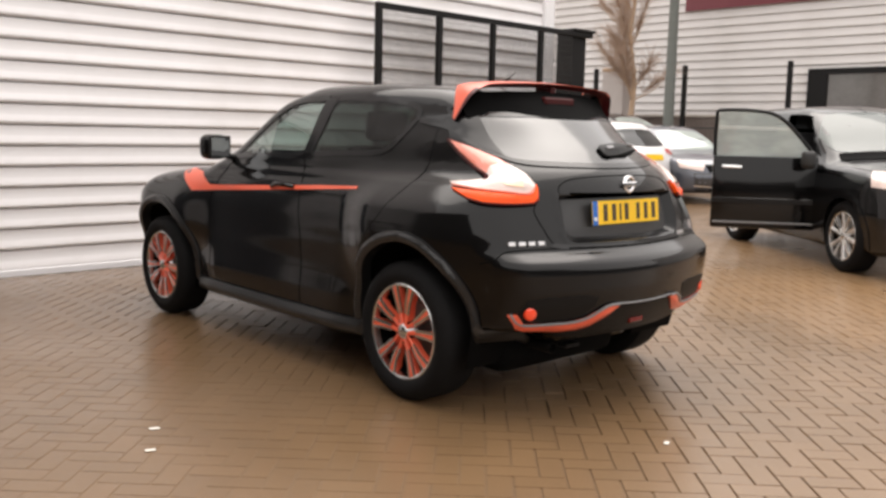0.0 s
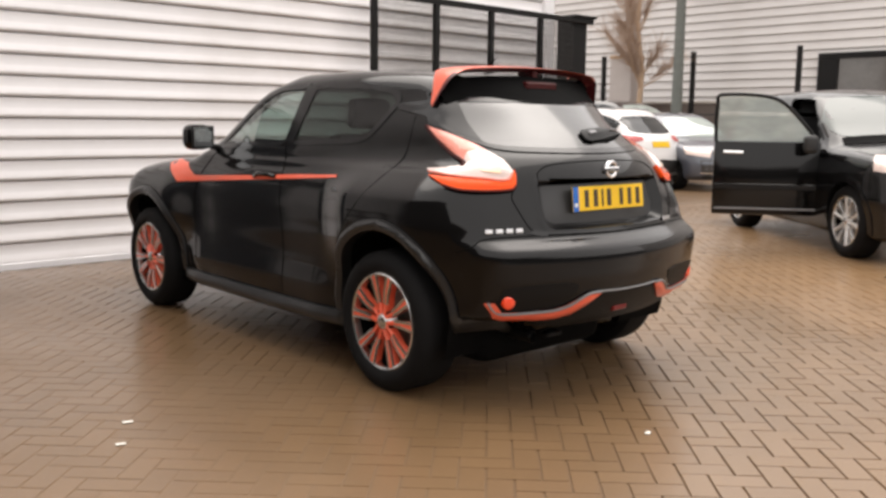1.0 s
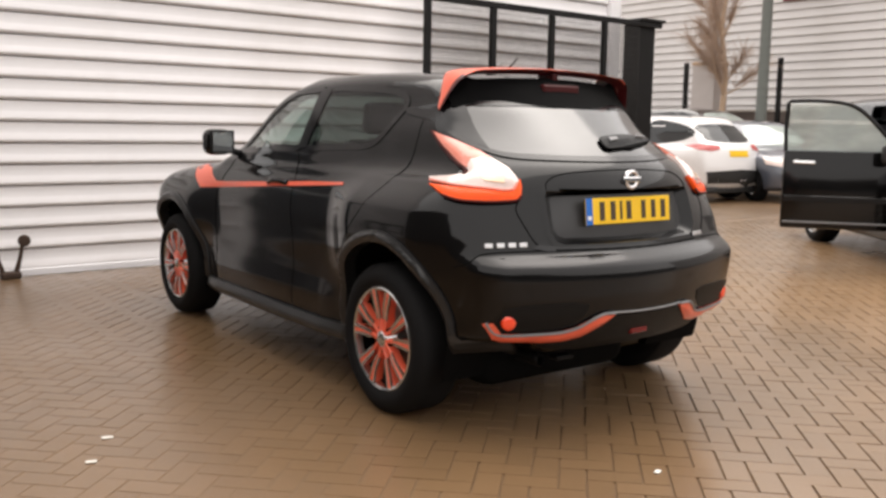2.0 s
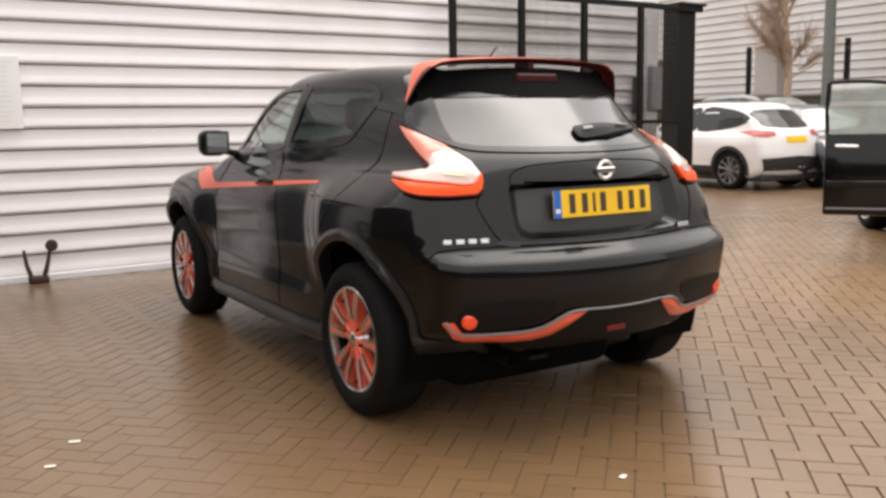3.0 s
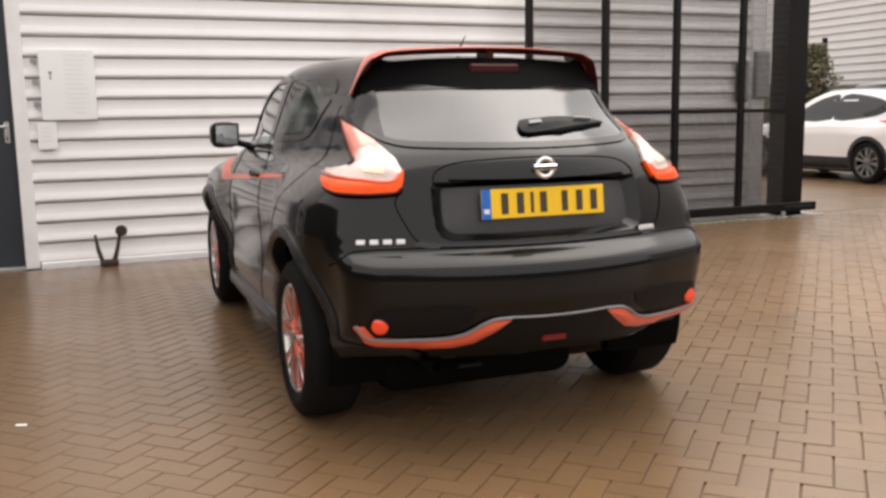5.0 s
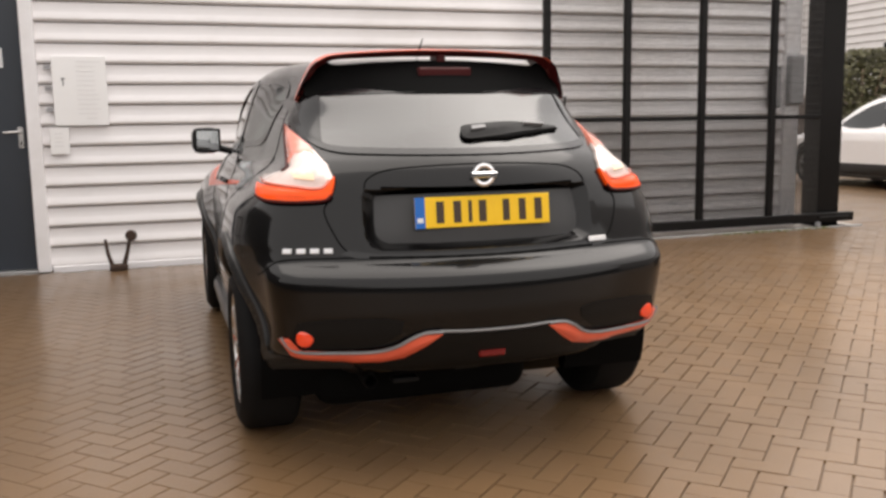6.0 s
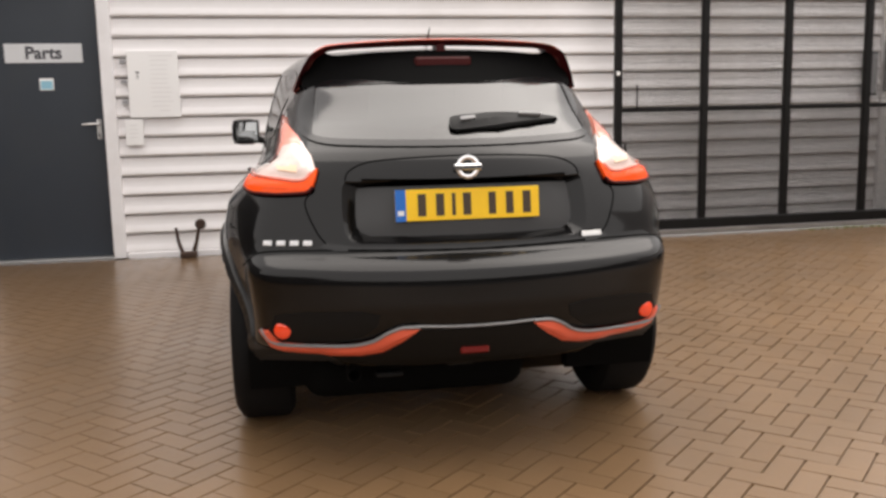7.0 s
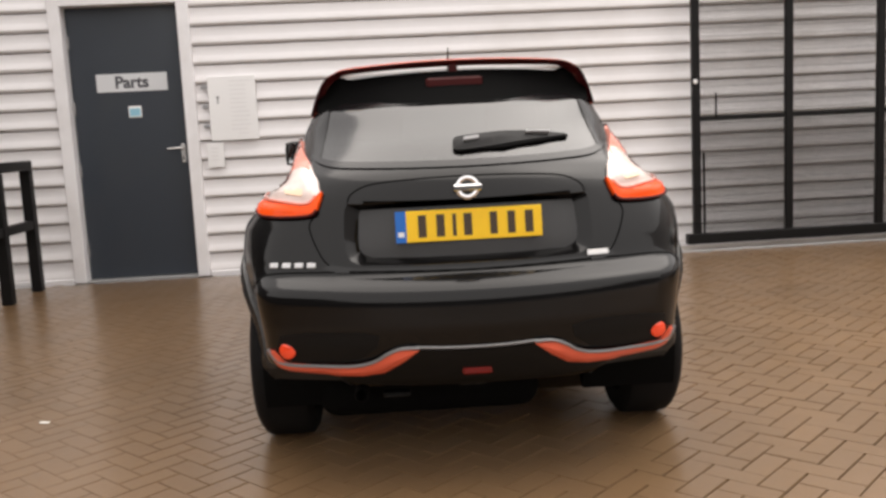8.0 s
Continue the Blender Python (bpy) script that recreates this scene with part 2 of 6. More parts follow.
def finish(name, bm, mat, parent=None, label="", smooth=True, sharp=35):
    """Links a bmesh as one mesh object, with edges sharper than the given angle kept sharp."""
    bmesh.ops.remove_doubles(bm, verts=bm.verts, dist=1e-5)
    bmesh.ops.recalc_face_normals(bm, faces=bm.faces)
    if smooth:
        for e in bm.edges:
            e.smooth = not (len(e.link_faces) != 2 or e.calc_face_angle(0) > radians(sharp))
        for fc in bm.faces:
            fc.smooth = True
    me = bpy.data.meshes.new(name)
    bm.to_mesh(me)
    bm.free()
    me.materials.append(mat)
    ob = new(name, me)
    if parent is not None:
        ob.parent = parent
    if label:
        tagged(ob, label)
    return ob


part = finish


def raw(name, verts, faces, mat, parent=None, label="", smooth=False):
    me = bpy.data.meshes.new(name)
    me.from_pydata([tuple(map(float, v)) for v in verts], [], [tuple(map(int, fc)) for fc in faces])
    me.materials.append(mat)
    if smooth:
        me.shade_smooth()
    me.update()
    ob = new(name, me)
    if parent is not None:
        ob.parent = parent
    if label:
        tagged(ob, label)
    return ob


def box(bm, x0, x1, y0, y1, z0, z1, bevel=0.0, m=None, seg=1):
    """Adds a box with bevelled edges to bm."""
    made = bmesh.ops.create_cube(bm, size=1.0)["verts"]
    bmesh.ops.transform(bm, verts=made, matrix=Matrix.LocRotScale(((x0 + x1) / 2, (y0 + y1) / 2, (z0 + z1) / 2), None, (x1 - x0, y1 - y0, z1 - z0)))
    if bevel:
        edges = list({e for v in made for e in v.link_edges})
        got = bmesh.ops.bevel(bm, geom=edges, offset=bevel, segments=seg, affect="EDGES", profile=0.5)
        made = list({v for fc in got["faces"] for v in fc.verts} | {v for v in made if v.is_valid})
    if m is not None:
        bmesh.ops.transform(bm, verts=made, matrix=m)
    return bm


def cube(x0, x1, y0, y1, z0, z1, bevel=0.0, m=None, seg=1):
    return box(bmesh.new(), x0, x1, y0, y1, z0, z1, bevel, m, seg)


def tube(bm, points, radius, sides=8, cap=True):
    """A round bar along points; radius is one number, or one for each point."""
    pts = [Vector(p) for p in points]
    radii = radius if isinstance(radius, (list, tuple)) else [radius] * len(pts)
    rings, side = [], None
    for i, p in enumerate(pts):
        way = (pts[min(i + 1, len(pts) - 1)] - pts[max(i - 1, 0)]).normalized()
        if side is None:
            side = way.orthogonal().normalized()
        side = (side - way * side.dot(way)).normalized()
        up = way.cross(side)
        rings.append([bm.verts.new(p + radii[i] * (math.cos(a) * side + math.sin(a) * up)) for a in (2 * math.pi * k / sides for k in range(sides))])
    for a, b in zip(rings, rings[1:]):
        for k in range(sides):
            bm.faces.new((a[k], a[(k + 1) % sides], b[(k + 1) % sides], b[k]))
    if cap:
        bm.faces.new(rings[0][::-1]), bm.faces.new(rings[-1])
    return bm


def lathe(bm, profile, centre, axis="x", steps=48, close=False):
    """Turns a profile of (along the axis, radius) about an axis through centre."""
    rings = []
    for a, r in profile:
        ring = []
        for k in range(steps):
            t = 2 * math.pi * k / steps
            p = {"x": (a, r * math.cos(t), r * math.sin(t)), "y": (r * math.cos(t), a, r * math.sin(t)), "z": (r * math.cos(t), r * math.sin(t), a)}[axis]
            ring.append(bm.verts.new(Vector(centre) + Vector(p)))
        rings.append(ring)
    pairs = list(zip(rings, rings[1:])) + ([(rings[-1], rings[0])] if close else [])
    for a, b in pairs:
        for k in range(steps):
            bm.faces.new((a[k], a[(k + 1) % steps], b[(k + 1) % steps], b[k]))
    return bm


def spline(points, closed=False, per=6):
    """Points on a smooth line through the given ones."""
    pts = [np.array(p, float) for p in points]
    out, count = [], len(pts)
    for i in range(count if closed else count - 1):
        p0, p1, p2, p3 = (pts[(i + k) % count] if closed else pts[min(max(i + k, 0), count - 1)] for k in (-1, 0, 1, 2))
        for s in np.arange(per) / per:
            out.append(0.5 * (2 * p1 + (p2 - p0) * s + (2 * p0 - 5 * p1 + 4 * p2 - p3) * s * s + (3 * p1 - p0 - 3 * p2 + p3) * s**3))
    if not closed:
        out.append(pts[-1])
    return out


def words(text, size, m, mat, parent, name="lettering", depth=0.002, label="", centre=True, bold=0.0):
    """Letters in the built-in font, as a mesh, lying in the x-y plane of m."""
    cu = bpy.data.curves.new(name, "FONT")
    cu.body, cu.size, cu.extrude, cu.offset = text, size, depth, bold
    cu.align_x, cu.align_y = ("CENTER" if centre else "LEFT"), "CENTER"
    tmp = new(name + "_curve", cu)
    me = bpy.data.meshes.new_from_object(tmp.evaluated_get(bpy.context.evaluated_depsgraph_get()))
    bpy.data.objects.remove(tmp)
    me.transform(m)
    me.materials.clear()
    me.materials.append(mat)
    ob = new(name, me)
    ob.parent = parent
    if label:
        tagged(ob, label)
    return ob


# ---- smooth car bodies from section curves ----
def curve(*pts):
    """A smooth function through (x, y) points, vectorised."""
    xs, ys = np.array(pts, float).T
    d = np.diff(ys) / np.diff(xs)
    m = np.zeros(len(xs))
    for i in range(1, len(xs) - 1):
        m[i] = 0 if d[i - 1] * d[i] <= 0 else 2 * d[i - 1] * d[i] / (d[i - 1] + d[i])
    m[0], m[-1] = d[0], d[-1]

    def at(x):
        x = np.clip(x, xs[0], xs[-1])
        i = np.clip(np.searchsorted(xs, x) - 1, 0, len(xs) - 2)
        h = xs[i + 1] - xs[i]
        t = (x - xs[i]) / h
        return ((2 * t**3 - 3 * t**2 + 1) * ys[i] + (t**3 - 2 * t**2 + t) * h * m[i] + (-2 * t**3 + 3 * t**2) * ys[i + 1] + (t**3 - t**2) * h * m[i + 1])
    return at


def smax(a, b, k):
    h = np.clip(0.5 + 0.5 * (a - b) / k, 0, 1)
    return b * (1 - h) + a * h + k * h * (1 - h)


def step(x):
    x = np.clip(x, 0, 1)
    return x * x * (3 - 2 * x)


def inside(u, v, poly):
    """Whether points lie in a polygon."""
    got = np.zeros(len(u), bool)
    for (a, b), (c, d) in zip(poly, poly[1:] + poly[:1]):
        if b != d:
            got ^= ((b > v) != (d > v)) & (u < (c - a) * (v - b) / (d - b) + a)
    return got


FRAMES = {  # plane axes and the way out: u, v, out
    "left": ((0, 1, 0), (0, 0, 1), (-1, 0, 0)),
    "right": ((0, 1, 0), (0, 0, 1), (1, 0, 0)),
    "rear": ((1, 0, 0), (0, 0, 1), (0, -1, 0)),
    "front": ((1, 0, 0), (0, 0, 1), (0, 1, 0)),
    "top": ((1, 0, 0), (0, 1, 0), (0, 0, 1)),
    "rear_left": ((-0.82, 0.572, 0), (0, 0, 1), (-0.572, -0.82, 0)),
    "rear_right": ((0.82, 0.572, 0), (0, 0, 1), (0.572, -0.82, 0)),
    "front_left": ((-0.82, -0.572, 0), (0, 0, 1), (-0.572, 0.82, 0)),
    "front_right": ((0.82, -0.572, 0), (0, 0, 1), (0.572, 0.82, 0)),
}


class Shell:
    """A car body given by a function that is negative inside; panels are laid on it."""

    def __init__(self, func, y0, y1, z0, ends=60, along=80, rise=110):
        self.func, self.y0, self.y1, self.z0 = func, y0, y1, z0
        self.grid = (ends, along, rise)
        self.middle = np.array([0.0, (y0 + y1) / 2, 0.0])

    def normal(self, p):
        e = 0.004
        g = np.stack([self.func(*(p + e * d).T) - self.func(*(p - e * d).T) for d in np.eye(3)], -1)
        return g / np.maximum(np.linalg.norm(g, axis=1, keepdims=True), 1e-9)

    def meet(self, start, way, far=3.2):
        """The outermost place of the body on rays from start."""
        start = np.atleast_2d(start)
        t = np.linspace(far, 0.0, 161)
        p = start[:, None] + t[None, :, None] * np.asarray(way)[None, None]
        ins = self.func(p[..., 0], p[..., 1], p[..., 2]) < 0
        first = np.where(ins.any(1), ins.argmax(1), len(t) - 1)
        lo, hi = t[first], t[np.maximum(first - 1, 0)]
        for _ in range(22):
            mid = (lo + hi) / 2
            q = start + mid[:, None] * np.asarray(way)
            got = self.func(*q.T) < 0
            lo, hi = np.where(got, mid, lo), np.where(got, hi, mid)
        return start + lo[:, None] * np.asarray(way)

    def on(self, uv, side):
        """Plane coordinates of a side laid on the body: places and normals."""
        u, v, out = (np.array(a, float) for a in FRAMES[side])
        uv = np.atleast_2d(np.array(uv, float))
        base = uv[:, :1] * u + uv[:, 1:] * v
        if abs(out[1]) > 0.9:
            base = base + np.array([0, self.middle[1], 0])
        p = self.meet(base, out)
        return p, self.normal(p)

    def flat(self, p, side):
        """The plane coordinates on a side of places in space."""
        u, v, out = (np.array(a, float) for a in FRAMES[side])
        return [(float(np.dot(np.array(q), u)), float(np.dot(np.array(q), v))) for q in p]

    def skin(self, name, mat, parent, holes, label=""):
        """The whole body, less the holes."""
        ends, along, rise = self.grid
        oy, dx, dy = [], [], []
        for a in np.linspace(0, 90, ends, endpoint=False):
            oy.append(self.y0), dx.append(math.sin(radians(a))), dy.append(-math.cos(radians(a)))
        for y in np.linspace(self.y0, self.y1, along, endpoint=False):
            oy.append(y), dx.append(1.0), dy.append(0.0)
        for a in np.linspace(90, 180, ends // 2, endpoint=False):
            oy.append(self.y1), dx.append(math.sin(radians(a))), dy.append(-math.cos(radians(a)))
        oy, dx, dy = oy + [self.y1] + oy[:0:-1], dx + [0.0] + [-v for v in dx[:0:-1]], dy + [1.0] + dy[:0:-1]
        phi = np.radians(np.concatenate([np.linspace(-89, -38, 9), np.linspace(-35, 36, rise), np.linspace(38, 89.5, 34)]))
        oy, dx, dy = (np.array(a)[:, None] for a in (oy, dx, dy))
        ox = np.zeros_like(oy)
        way = np.stack(np.broadcast_arrays(dx * np.cos(phi), dy * np.cos(phi), np.sin(phi) + 0 * dx), -1)
        start = np.stack(np.broadcast_arrays(ox, oy, self.z0 + 0 * ox), -1)
        lo, hi = np.zeros(way.shape[:2]), np.full(way.shape[:2], 3.0)
        for _ in range(26):
            mid = (lo + hi) / 2
            q = start + mid[..., None] * way
            got = self.func(q[..., 0], q[..., 1], q[..., 2]) < 0
            lo, hi = np.where(got, mid, lo), np.where(got, hi, mid)
        p = start + lo[..., None] * way
        n, k = p.shape[:2]
        verts = p.reshape(-1, 3)
        i, j = np.meshgrid(np.arange(n), np.arange(k - 1), indexing="ij")
        ni = (i + 1) % n
        faces = np.stack([i * k + j, ni * k + j, ni * k + j + 1, i * k + j + 1], -1).reshape(-1, 4)
        c = verts[faces].mean(1)
        keep = np.ones(len(faces), bool)
        for hole in holes:
            keep &= ~hole(c)
        ob = raw(name, verts, faces[keep], mat, parent, label, smooth=True)
        ob.data.normals_split_custom_set_from_vertices([tuple(map(float, v)) for v in self.normal(verts)])
        return ob

    def patch(self, name, outline, side, mat, parent, lift=0.003, depth=0.012, cell=0.04, label="", dome=0.0):
        """A panel with a clean outline, laid on the body and standing lift proud of it, with a rim down to depth below."""
        bm = bmesh.new()
        poly = [tuple(p) for p in outline]
        vs = [bm.verts.new((u, v, 0)) for u, v in poly]
        bm.faces.new(vs)
        bm.normal_update()
        bmesh.ops.triangulate(bm, faces=bm.faces[:], ngon_method="EAR_CLIP")
        for ax in (0, 1):
            vals = [p[ax] for p in poly]
            for c in np.arange(math.floor(min(vals) / cell) + 1, max(vals) / cell) * cell:
                co, no = [0, 0, 0], [0, 0, 0]
                co[ax], no[ax] = c, 1
                bmesh.ops.bisect_plane(bm, geom=bm.verts[:] + bm.edges[:] + bm.faces[:], dist=1e-6, plane_co=co, plane_no=no)
        bmesh.ops.remove_doubles(bm, verts=bm.verts, dist=1e-5)
        bm.verts.index_update()
        bm.normal_update()
        uv = np.array([v.co[:2] for v in bm.verts])
        p, nrm = self.on(uv, side)
        out = np.array(FRAMES[side][2], float)
        face_way = np.where((nrm @ out)[:, None] < 0.15, out, nrm)
        up = np.full(len(uv), lift)
        if dome:
            edge = np.array(poly)
            nxt = np.roll(edge, -1, 0)
            seg = nxt - edge
            tt = np.clip(((uv[:, None] - edge) * seg).sum(-1) / np.maximum((seg**2).sum(-1), 1e-12), 0, 1)
            dist = np.linalg.norm(uv[:, None] - (edge + tt[..., None] * seg), axis=-1).min(1)
            up = lift + dome * step(dist / (0.03))
        top = p + face_way * up[:, None]
        verts, faces, normals = [*top], [], [*face_way]
        sign = np.cross(FRAMES[side][0], FRAMES[side][1]) @ out
        for fc in bm.faces:
            ids = [v.index for v in fc.verts]
            faces.append(ids if (sign > 0) == (fc.normal.z > 0) else ids[::-1])
        for e in bm.edges:
            if len(e.link_faces) == 1:
                a, b = (v.index for v in e.verts)
                base = len(verts)
                for q in (a, b):
                    verts.append(top[q]), verts.append(p[q] - face_way[q] * depth)
                    normals.extend([None, None])
                faces.append((base, base + 2, base + 3, base + 1))
        bm.free()
        me = bpy.data.meshes.new(name)
        me.from_pydata([tuple(map(float, v)) for v in verts], [], faces)
        me.materials.append(mat)
        me.shade_smooth()
        me.update()
        auto = [tuple(v.normal) for v in me.vertices]
        me.normals_split_custom_set_from_vertices([tuple(map(float, g)) if g is not None and not dome else auto[i] for i, g in enumerate(normals)])
        ob = new(name, me)
        ob.parent = parent
        if label:
            tagged(ob, label)
        return ob

    def seam(self, points, side, parent, name="seam", radius=0.003, mat=None, per=5, lift=0.0):
        p, nrm = self.on(spline(points, per=per), side)
        return finish(name, tube(bmesh.new(), p + nrm * lift, radius, 6), mat or DARK, parent)


def mirrored(outline):
    return [(-u, v) for u, v in outline]


# ---- ground and the clad wall ----
WALL_Y, PITCH, LAP0 = 4.77, 0.1755, 0.03
PAVE_ANGLE = 43.8

ground_bm = bmesh.new()
box(ground_bm, -120, 160, -120, 160, -0.5, -0.012)
ground = finish("ground", ground_bm, JOINT, smooth=False)
tagged(ground, "bedding sand under the block paving, running to the horizon", "ground", kind="structure")


def clad_wall(name, x0, x1, z0, z1, face, label, holes=(), pitch=PITCH, base=LAP0, mat=None, m=None):
    """A wall of lapped metal planks: each plank is a part with a rolled lower lip; holes are (x0, x1, z1) from the ground up."""
    wall = thing(name, label, "wall", m, kind="structure")
    part("backing", cube(x0, x1, face + 0.06, face + 0.30, z0, z1), DARK, wall) if not holes else None
    cuts = sorted({x0, x1, *(h for hole in holes for h in hole[:2])})
    if holes:
        for a, b in zip(cuts, cuts[1:]):
            low = max([h[2] for h in holes if h[0] - 0.01 <= a and b <= h[1] + 0.01], default=z0)
            part("backing", cube(a, b, face + 0.06, face + 0.30, low, z1), DARK, wall)
    count = int(math.ceil((z1 - base) / pitch))
    meshes = {}
    for i in range(count):
        za = base + i * pitch
        spans = [(x0, x1)]
        for h in holes:
            if za + pitch * 0.5 < h[2]:
                spans = [(a, b) for s in spans for a, b in ((s[0], min(s[1], h[0])), (max(s[0], h[1]), s[1])) if b - a > 0.02]
        for a, b in spans:
            key = (round(a, 3), round(b, 3))
            if key not in meshes:
                bm = bmesh.new()
                prof = [(0.060, 0.004), (0.020, 0.009), (0.006, 0.015), (0.0, 0.026), (0.001, 0.036), (0.018, pitch * 0.46), (0.024, pitch * 0.50), (0.027, pitch * 0.955), (0.038, pitch * 0.985), (0.060, pitch)]
                nseg = max(2, int((b - a) / 1.2))
                cols = [[bm.verts.new((a + (b - a) * s / nseg, face + y, z)) for y, z in prof] for s in range(nseg + 1)]
                for c, d in zip(cols, cols[1:]):
                    for k in range(len(prof) - 1):
                        bm.faces.new((c[k], d[k], d[k + 1], c[k + 1]))
                bm.faces.new(cols[0]), bm.faces.new(cols[-1][::-1])
                first = finish("plank", bm, mat or CLADDING, wall, sharp=50)
                meshes[key] = first.data
                first.location = (0, 0, za)
            else:
                ob = new("plank", meshes[key])
                ob.parent = wall
                ob.location = (0, random.uniform(-0.0015, 0.0015), za)
    return wall


DOOR_X0, DOOR_X1, DOOR_TOP = -3.07, -2.04, 2.53
wall = clad_wall("wall_north", -5.3, 5.88, 0.0, 5.6, WALL_Y, "white horizontal metal cladding with dark laps above a low plinth", holes=((DOOR_X0 - 0.11, DOOR_X1 + 0.11, DOOR_TOP + 0.11),))
plinth = finish("plinth", cube(DOOR_X1 + 0.12, 5.88, WALL_Y - 0.02, WALL_Y + 0.05, -0.02, 0.045, 0.006), TRIM_WHITE, wall)
finish("plinth", cube(-5.3, DOOR_X0 - 0.12, WALL_Y - 0.02, WALL_Y + 0.05, -0.02, 0.045, 0.006), TRIM_WHITE, wall)
finish("corner_trim", cube(5.78, 5.98, WALL_Y - 0.035, WALL_Y + 0.32, 0.0, 5.62, 0.008), TRIM_WHITE, wall, "white folded metal corner flashing")
finish("eaves_flashing", cube(-5.3, 5.98, WALL_Y - 0.06, WALL_Y + 0.34, 5.58, 5.72, 0.01), TRIM_WHITE, wall)
clad_wall("wall_east", 0.0, 9.0, 0.0, 5.6, 0.0, "white metal cladding on the end of the unit", m=pose(5.96, WALL_Y + 0.31, 0, 0, 0, 90))
roof = finish("roof", cube(-5.3, 5.98, WALL_Y + 0.05, WALL_Y + 9.3, 5.6, 5.75), GALV)
tagged(roof, "grey sheet roof of the clad unit", "roof", kind="structure")

# ---- the parts door in its frame ----
door = thing("door_1", "closed slate-blue steel door with a pale sign, in a white frame", "door", kind="structure")
fr = bmesh.new()
for x0, x1, z0, z1 in ((DOOR_X0 - 0.11, DOOR_X0, 0, DOOR_TOP + 0.11), (DOOR_X1, DOOR_X1 + 0.11, 0, DOOR_TOP + 0.11), (DOOR_X0, DOOR_X1, DOOR_TOP, DOOR_TOP + 0.11)):
    box(fr, x0, x1, WALL_Y - 0.03, WALL_Y + 0.30, z0, z1, 0.006)
part("door_frame", fr, TRIM_WHITE, door, "white painted door frame")
part("door_leaf", cube(DOOR_X0 + 0.006, DOOR_X1 - 0.006, WALL_Y + 0.10, WALL_Y + 0.16, 0.02, DOOR_TOP - 0.006, 0.004), DOOR_BLUE, door)
part("threshold", cube(DOOR_X0, DOOR_X1, WALL_Y - 0.02, WALL_Y + 0.30, -0.02, 0.018, 0.004), GALV, door)
for z in (0.30, 1.05, 1.62, 2.22):
    part("hinge", tube(bmesh.new(), [(DOOR_X0 + 0.012, WALL_Y + 0.092, z - 0.06), (DOOR_X0 + 0.012, WALL_Y + 0.092, z + 0.06)], 0.010), GALV, door)
handle = part("handle_plate", cube(-2.125, -2.080, WALL_Y + 0.088, WALL_Y + 0.100, 1.075, 1.255, 0.005), SILVER, door, "satin metal handle plate")
lever = tube(bmesh.new(), [(-2.10, WALL_Y + 0.09, 1.215), (-2.10, WALL_Y + 0.04, 1.215), (-2.115, WALL_Y + 0.035, 1.215), (-2.235, WALL_Y + 0.035, 1.212)], 0.010, 10)
part("lever", lever, SILVER, handle, "satin metal lever handle")
part("keyhole", cube(-2.108, -2.097, WALL_Y + 0.085, WALL_Y + 0.09, 1.10, 1.13), DARK, handle)

sign = thing("door_sign", "pale silver sign with the word Parts on the blue door", "sign")
part("plate", cube(-2.84, -2.197, WALL_Y + 0.094, WALL_Y + 0.0995, 1.757, 1.922, 0.002), SIGN_SILVER, sign)
words("Parts", 0.15, pose(-2.52, WALL_Y + 0.0935, 1.838, 90, 0, 0), INK_DARK, sign, depth=0.0006, label="dark grey lettering", bold=0.0045)
sticker = thing("door_sticker", "small light blue square sticker on the door", "sticker")
part("sheet", cube(-2.572, -2.455, WALL_Y + 0.0955, WALL_Y + 0.0995, 1.518, 1.622, 0.001), PAPER, sticker)
part("blue_field", cube(-2.562, -2.465, WALL_Y + 0.0935, WALL_Y + 0.0955, 1.528, 1.600), STICKER_BLUE, sticker)

notice = thing("wall_notice", "large white printed notice fixed on the cladding", "notice")
part("board", cube(-1.815, -1.378, WALL_Y - 0.022, WALL_Y - 0.004, 1.262, 1.850, 0.003), PAPER, notice)
bars = bmesh.new()
for k in range(13):
    z = 1.80 - k * 0.040
    box(bars, -1.62 if k < 12 else -1.56, -1.42 - random.uniform(0, 0.06), WALL_Y - 0.0245, WALL_Y - 0.0215, z, z + 0.006)
part("print_lines", bars, INK_PALE, notice, "faint grey lines of print")
mark = bmesh.new()
box(mark, -1.745, -1.715, WALL_Y - 0.0245, WALL_Y - 0.0215, 1.655, 1.665), box(mark, -1.734, -1.726, WALL_Y - 0.0245, WALL_Y - 0.0215, 1.60, 1.66)
part("symbol", mark, INK_DARK, notice, "small dark symbol")
# Grey bars stand for the lap shadows showing beside the notice.
for z in (1.755, 1.58, 1.40):
    part("fixing", cube(-1.875, -1.822, WALL_Y - 0.016, WALL_Y - 0.002, z - 0.018, z + 0.018, 0.003), BOX_GREY, notice, "grey bar painting the shadow under a lap")
small = thing("wall_notice", "small white notice below the large one", "notice")
part("sheet", cube(-1.865, -1.712, WALL_Y - 0.020, WALL_Y - 0.004, 1.018, 1.246, 0.002), PAPER, small)
faint = bmesh.new()
for k in range(4):
    box(faint, -1.83, -1.76, WALL_Y - 0.0225, WALL_Y - 0.0195, 1.19 - k * 0.035, 1.197 - k * 0.035)
part("print_lines", faint, INK_PALE, small)

scraper = thing("folding_post", "rusty low iron bracket with two slanting arms by the wall", "bracket", pose(-1.375, WALL_Y - 0.16, 0))
part("foot", cube(-0.075, 0.075, -0.06, 0.06, 0, 0.055, 0.012), RUST, scraper)
part("arm", tube(bmesh.new(), [(-0.05, 0, 0.03), (-0.085, 0, 0.15), (-0.10, 0, 0.275)], [0.020, 0.016, 0.012]), RUST, scraper)
